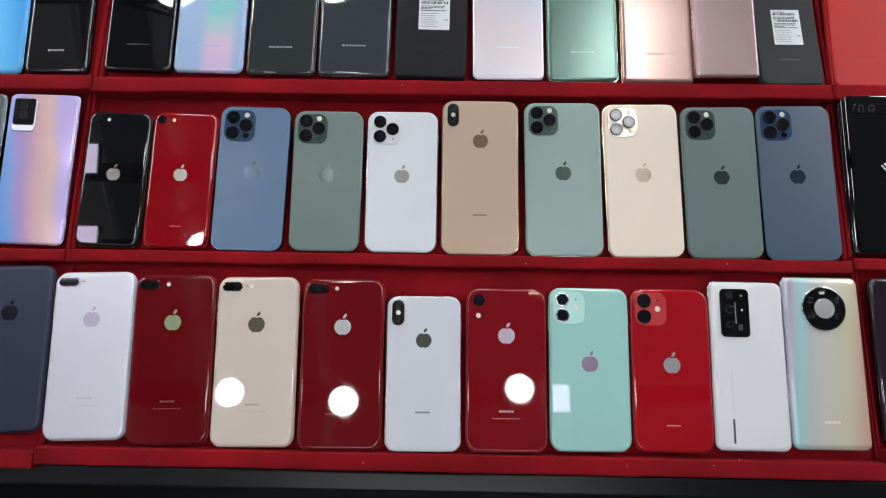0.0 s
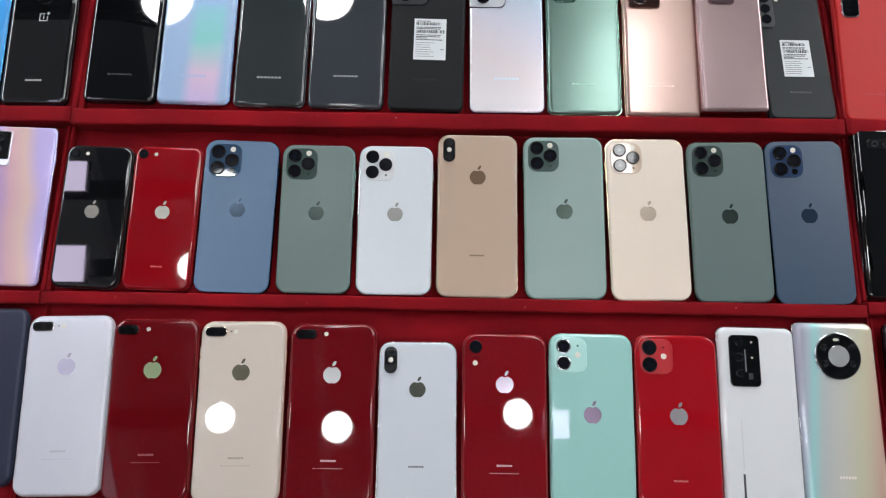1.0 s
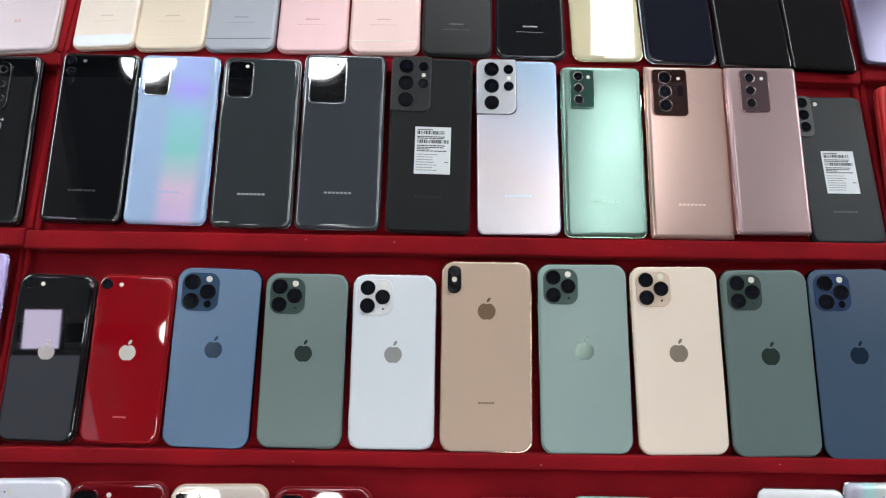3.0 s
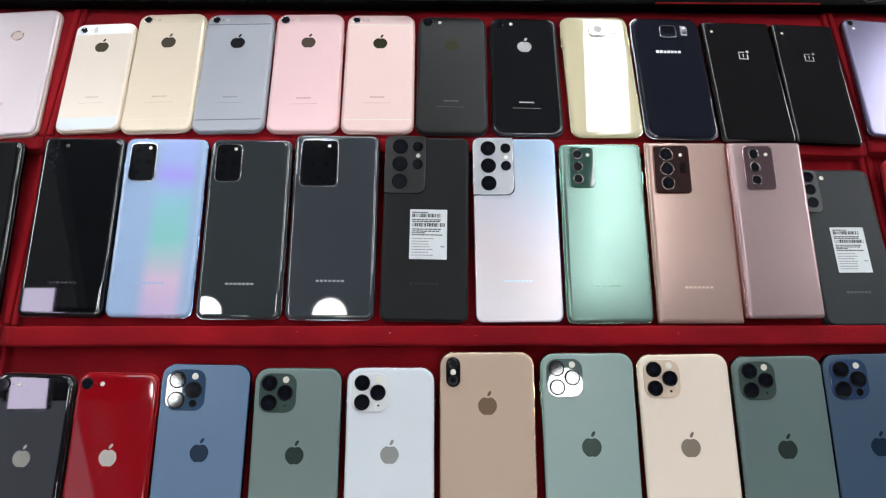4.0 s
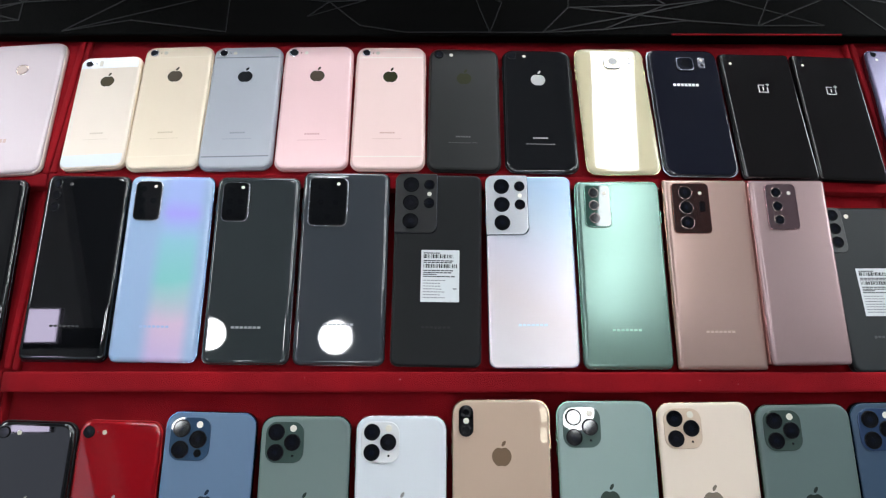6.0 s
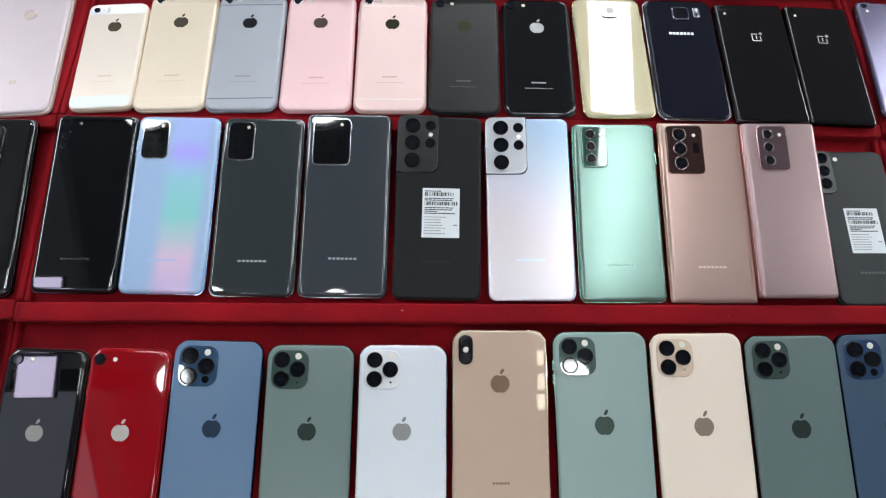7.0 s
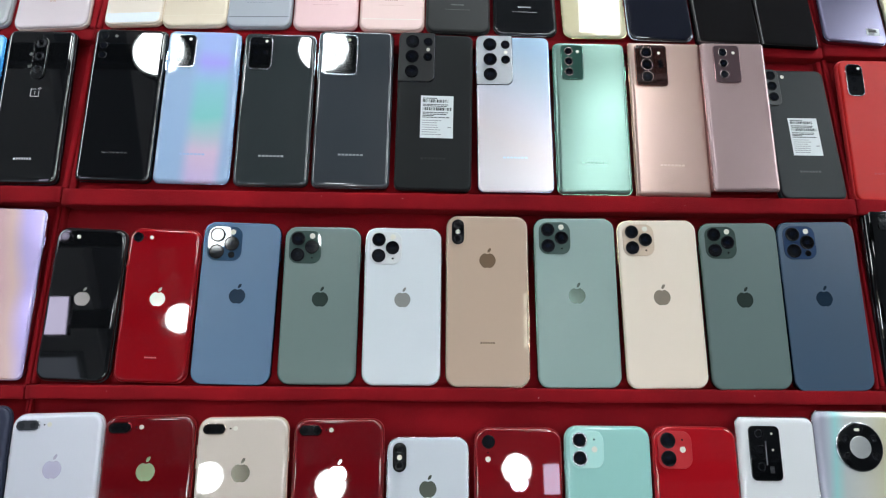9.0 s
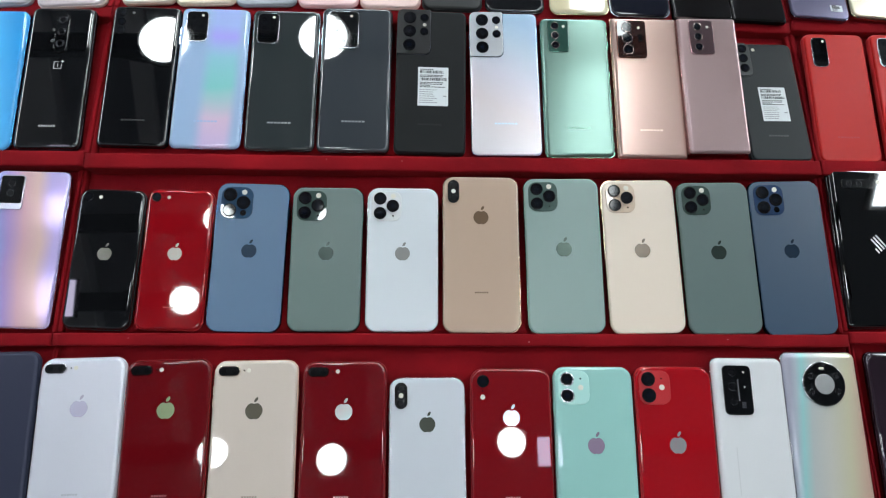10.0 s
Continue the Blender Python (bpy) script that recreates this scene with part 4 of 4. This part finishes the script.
P(on_row("b", -0.1885, 0.1535, 7.6, -1.9), 71.9, 149.2, 7.6, 11, F("satin", "536c88"), F("polish", "34506e"), "trio_lidar", "pacific blue frosted smartphone with three cameras", tint=F("gloss", "2e445c"), logo=(69.5, 14.5, mark("2c3e52")), e=0.0008, eh=0.0008)
P(on_row("b", -0.1126, 0.1511, 8.1, -1.05), 71.5, 145.9, 8.1, 11, F("satin", "62726f"), F("polish", "4a5c56"), "trio", "midnight green frosted smartphone with three cameras", tint=F("gloss", "3a4a46"), logo=(68.5, 14.5, mark("3c4a46")))
P(on_row("b", -0.0366, 0.1501, 8.1, -0.8), 72.4, 146.2, 8.1, 11, F("satin", "c8cdd3"), F("polish", "d8d8da"), "trio", "white frosted smartphone with three cameras", tint=F("gloss", "d2d4d6"), logo=(68.5, 14.5, mark("b4b4b2")))
P(on_row("b", 0.0428, 0.1548, 7.7, -0.8), 78.2, 160.0, 7.7, 11, F("gloss", "b7a08f"), F("polish", "d8bca4"), "tall", "rose gold glossy smartphone lying face down", logo=(43.5, 15, mark("8d745e")), words=words(158.8, 78.2, "6a5848", fine=False))
P(on_row("b", 0.1268, 0.1529, 8.1, -0.2), 78.2, 159.8, 8.1, 11, F("satin", "829692"), F("polish", "4e625a"), "trio", "sage green frosted large smartphone with three cameras", tint=F("gloss", "4c5c58"), logo=(75, 15.5, mark("4a5a52")))
P(on_row("b", 0.2075, 0.1514, 8.1, 0.4), 77.0, 159.2, 8.1, 11, F("satin", "dacbbc"), F("polish", "d9bf9f"), "trio", "pale gold frosted large smartphone with three cameras", tint=F("gloss", "cdb8a4"), logo=(75, 15.5, mark("a89a8a")))
P(on_row("b", 0.2866, 0.1493, 8.1, 0.3), 76.2, 158.2, 8.1, 11, F("satin", "586866"), F("polish", "66756c"), "trio", "dark green frosted large smartphone with three cameras", tint=F("gloss", "3a4844"), logo=(75, 15.5, mark("3a4642")))
P(on_row("b", 0.3635, 0.1488, 7.6, 0.6), 76.4, 160.8, 7.6, 11, F("satin", "36495e"), F("polish", "2c3e52"), "trio_lidar", "dark pacific blue frosted large smartphone with three cameras", tint=F("gloss", "2c3e5c"), logo=(75, 15.5, mark("24364a")), e=0.0008, eh=0.0008)
P(on_row("b", -0.4070, 0.1637, 8.0, -2.0), 71.5, 156.5, 8.0, 6.5, graded("sunset_blue", ((0.0, "4a9ae0"), (0.22, "7fa8e6"), (0.42, "b59ad2"), (0.62, "d8b0b8"), (0.82, "e0c0b8"), (1.0, "c2b4e6")), 0.12, metal=0.2, coat=0.5, lean=0.25, warp=0.25), F("polish", "b8b8d0"), "two_tone", "blue to pink gradient smartphone lying face down")
P(on_row("b", -0.4830, 0.1657, 8.0, -2.0), 73.0, 156.0, 8.0, 6.5, F("gloss", "5a6268"), F("polish", "888c92"), "two_tone", "grey glossy smartphone lying face down")
P(on_row("b", 0.4522, 0.1585, 9.5, -0.3), 77.0, 170.0, 9.5, 6, F("gloss", "08090a"), F("gloss", "141518"), "wide", "thick black glossy gaming smartphone with a slashed emblem", e=0.006, eh=0.004)

# third row
P(on_row("c", -0.3128, 0.3488, 8.0, -1.4), 72.0, 161.3, 8.0, 6.5, F("gloss", "08090b"), F("polish", "2a2c30"), "faint", "black mirror-gloss smartphone lying face down", e=0.004, eh=0.003, words=brand(132, 72, "26272a"))
P(on_row("c", -0.2392, 0.3474, 7.8, -1.25), 73.0, 161.5, 7.8, 7, prismatic("aurora_blue", "93aac9", ((0.15, "b8a8cc"), (0.36, "c6aec4"), (0.56, "84bebc"), (0.74, "8cbac8"), (0.9, "a09ae0"), (1.1, "9cacdc")), 0.05, 0.40, 0.84, -0.06), F("polish", "9cb4d8"), "block", "ice blue glossy smartphone with a painted rainbow sheen", e=0.004, eh=0.003, words=brand(132, 73, "90a6ca"))
P(on_row("c", -0.1636, 0.3454, 7.8, -1.1), 72.4, 162.3, 7.8, 7, F("gloss", "2c3133"), F("polish", "5a6064"), "block", "graphite grey glossy smartphone lying face down", e=0.004, eh=0.003, words=brand(132, 72.4, "8e9294"))
P(on_row("c", -0.0868, 0.3464, 8.8, -1.2), 76.0, 167.5, 8.8, 7, F("gloss", "34383d"), F("polish", "5a5f66"), "block_big", "large graphite grey glossy smartphone lying face down", e=0.004, eh=0.003, words=brand(134, 76, "868a8e"))
P(on_row("c", -0.0061, 0.3438, 8.9, -1.6), 75.5, 166.3, 8.9, 6.5, F("matte", "121416"), F("metal", "141518"), "corner", "matt black large smartphone with a white paper label", tint=F("satin", "121315"), words=brand(134, 75.5, "101112"), paper=(24, 68.4, 32.5, 44.5))
P(on_row("c", 0.0739, 0.3418, 8.9, -0.35), 75.2, 166.4, 8.9, 6.5, graded("phantom_silver", ((0.0, "efe9ee"), (0.3, "e8dde0"), (0.55, "dcd9e6"), (0.8, "c4d2e2"), (1.0, "b0c8e2")), 0.235, metal=0.35, lean=0.25, across=False), F("polish", "a8acd0"), "corner", "pearl silver large smartphone with a corner camera plate", tint=F("pearl", "e2e4ea"), words=brand(131, 75.2, "b4cede"))
P(on_row("c", 0.1522, 0.3384, 8.3, -0.6), 74.9, 163.2, 8.3, 6.5, F("pearl", "718c82"), F("polish", "9ccab2"), "strip", "mint green satin smartphone lying face down", tint=F("gloss", "2e4a42"), e=0.004, eh=0.003, words=brand(131, 75, "93b3a4"))
P(on_row("c", 0.2303, 0.3380, 8.1, -0.75), 75.0, 165.4, 8.1, 2.5, F("pearl", "b99c93"), F("polish", "b08876"), "strip_big", "bronze frosted large smartphone with square corners", tint=F("gloss", "2e1c1a"), e=0.004, eh=0.003, words=brand(134, 75, "a48f87"))
P(on_row("c", 0.2995, 0.3379, 15.0, -0.2, 0.006), 66.5, 159.0, 15.0, 3.5, F("pearl", "b2999a"), F("polish", "b08c8c"), "strip_fold", "thick bronze folding smartphone lying closed", tint=F("gloss", "4a3c40"), e=0.003, eh=0.0025)
P(on_row("c", 0.3690, 0.3235, 7.9, -0.5, -0.0045, -4.6), 67.5, 145.5, 7.9, 8, F("matte", "1b1f22"), F("metal", "1c2024"), "side_strip", "matt grey smartphone with a white paper label", tint=F("satin", "16191d"), words=brand(116, 68, "34383c", 22), paper=(20, 57, 30, 41.5))
P(on_row("c", -0.3990, 0.3463, 8.5, -0.5), 66.5, 161.0, 8.5, 7, F("gloss", "0c0d0f"), F("polish", "3a3c40"), "pill_mid", "black glossy smartphone with a central camera pill", e=0.004, eh=0.003, square=(68, 8.5, pr("9a9a9c"), 35), words=[(136, 33, 17, 2.2, 7, pr("8a8a8c"))])
P(on_row("c", -0.4720, 0.3445, 8.5, -0.5), 74.0, 158.0, 8.5, 8, graded("sky_blue", ((0.0, "3c8fd0"), (0.6, "5fb0e4"), (1.0, "3f92d2")), 0.08, coat=0.6), F("polish", "6fb2de"), "faint", "sky blue glossy smartphone lying face down", e=0.004, eh=0.003)
P(on_row("c", 0.4460, 0.3265, 8.4, -0.7), 68.5, 152.5, 8.4, 8, F("matte", "aa120f"), F("metal", "c03236"), "block_small", "bright red satin smartphone lying face down", tint=F("gloss", "2e0c0e"), words=brand(124, 68, "a01418"))
P(on_row("c", 0.5225, 0.3265, 8.4, -0.7), 68.5, 152.5, 8.4, 8, F("matte", "aa120f"), F("metal", "c03236"), "block_small", "bright red satin smartphone at the tray's end", tint=F("gloss", "2e0c0e"), words=brand(124, 68, "a01418"))

# back row
P(on_row("d", -0.3160, 0.4964, 7.6, 2.7), 57.6, 124.5, 7.6, 8, F("metal", "d8ccc0"), F("metal", "d8c8b4"), "small", "small champagne gold smartphone with white end bands", logo=(30, 12.5, mark("5c5444")), words=words(124, 57.6, "bcae9e", 0.71, 12), stripes=((0, 14, F("gloss", "e2e4ea")), (110.5, 15, F("gloss", "d6dce6"))))
P(on_row("d", -0.2536, 0.5022, 7.1, 1.8), 66.0, 138.0, 7.1, 10, F("metal", "d6c8b4"), F("metal", "dccab2"), "old", "champagne gold aluminium smartphone lying face down", e=0.003, eh=0.0026, logo=(37, 13.5, mark("5a5248")), words=words(138, 66, "b8a890", 0.725), stripes=((13.5, 1.1, F("satin", "d8ccb8")), (124.5, 1.1, F("satin", "d8ccb8"))))
P(on_row("d", -0.1873, 0.5015, 7.1, 0.8), 66.4, 137.6, 7.1, 10, F("metal", "9ea2aa"), F("metal", "90949a"), "old", "space grey aluminium smartphone lying face down", e=0.003, eh=0.0026, logo=(37, 13.5, mark("26282c")), words=words(138, 66, "80848c", 0.725), stripes=((13.5, 1.1, pr("6c7078")), (124.5, 1.1, pr("6c7078"))))
P(on_row("d", -0.1189, 0.5012, 7.1, 0.4), 66.6, 138.6, 7.1, 10, F("metal", "dab8ba"), F("metal", "d8a8a8"), "single_dim", "rose gold aluminium smartphone lying face down", e=0.003, eh=0.0026, logo=(37, 13.5, mark("5e5248")), words=words(138, 66, "b88c8c", 0.74))
P(on_row("d", -0.0495, 0.4999, 7.1, -0.45), 67.4, 138.3, 7.1, 10, F("metal", "dcc0bc"), F("metal", "dcb4ac"), "old", "pale rose gold aluminium smartphone lying face down", e=0.003, eh=0.0026, logo=(37, 13.5, mark("3a3a28")), words=words(138, 66, "b8948c", 0.725), stripes=((13.5, 1.1, F("satin", "dcd0c8")), (124.5, 1.1, F("satin", "dcd0c8"))))
P(on_row("d", 0.0203, 0.4976, 7.1, -1.5), 67.2, 137.4, 7.1, 10, F("metal", "151617"), F("metal", "1a1b1d"), "single", "matt black aluminium smartphone lying face down", e=0.003, eh=0.0026, logo=(37, 13.5, mark("4a4a38")), words=words(138, 66, "58585a", 0.74))
P(on_row("d", 0.0908, 0.4955, 7.1, -1.7), 67.0, 137.4, 7.1, 10, F("gloss", "101113"), F("gloss", "17181b"), "single", "jet black glossy smartphone lying face down", e=0.003, eh=0.0026, logo=(37, 13.5, mark("c8c8c8")), words=words(138, 66, "9a9a9c", 0.74))
P(on_row("d", 0.1627, 0.4952, 7.9, -0.55), 67.4, 141.6, 7.9, 9.5, F("gloss", "c8be9e"), F("polish", "d2c8a0"), "square_mid", "pale gold glossy smartphone bright with reflected light", tint=F("pearl", "d8ceb0"), e=0.005, eh=0.0025)
P(on_row("d", 0.2325, 0.4925, 6.9, -1.5), 68.6, 141.8, 6.9, 9.5, F("gloss", "12141f"), F("polish", "a8aab4"), "square_mid", "blue-black glossy smartphone with a silver frame", tint=F("polish", "3a3c46"), band=0.0009, words=brand(43, 68.6, "d8d8dc", 25, 3))
P(on_row("d", 0.3033, 0.4881, 7.4, -1.6), 68.6, 139.0, 7.4, 3.5, F("gloss", "0e0c0c"), F("polish", "3a3a3e"), "pinhole", "black glass smartphone with a square emblem", square=(42, 9, pr("c8c8c8"), 36))
P(on_row("d", 0.3690, 0.4851, 7.4, -3.0), 62.5, 139.0, 7.4, 3.5, F("gloss", "0e0c0c"), F("polish", "2a2a2e"), "pinhole", "black glass smartphone with a square emblem beside its twin", square=(42, 9, pr("b8b8b8"), 31))
P(on_row("d", -0.3990, 0.5020, 8.2, 3.6), 73.0, 146.0, 8.2, 9, F("metal", "c2b6bb"), F("metal", "d8c8c0"), "reader", "pale pink metal smartphone with a fingerprint reader", e=0.003, eh=0.0026, words=[(112, 36, 7, 4, 2, pr("b8a098"))])
P(on_row("d", -0.4780, 0.5020, 8.2, 3.6), 73.0, 146.0, 8.2, 9, F("metal", "a4a4a8"), F("metal", "a4a4a8"), "reader", "silver grey metal smartphone in the next tray", e=0.003, eh=0.0026)
P(on_row("d", 0.4440, 0.4900, 8.0, -5.0), 68.0, 139.0, 8.0, 8, F("pearl", "76728c"), F("polish", "8c8aa0"), "pinhole", "lilac metallic smartphone with a small white label", paper=(46, 119, 14, 9))
P(on_row("d", 0.5150, 0.4900, 8.0, -5.0), 68.0, 139.0, 8.0, 8, F("pearl", "cfc6b0"), F("polish", "c0b8a0"), "reader", "pale gold smartphone at the tray's end")
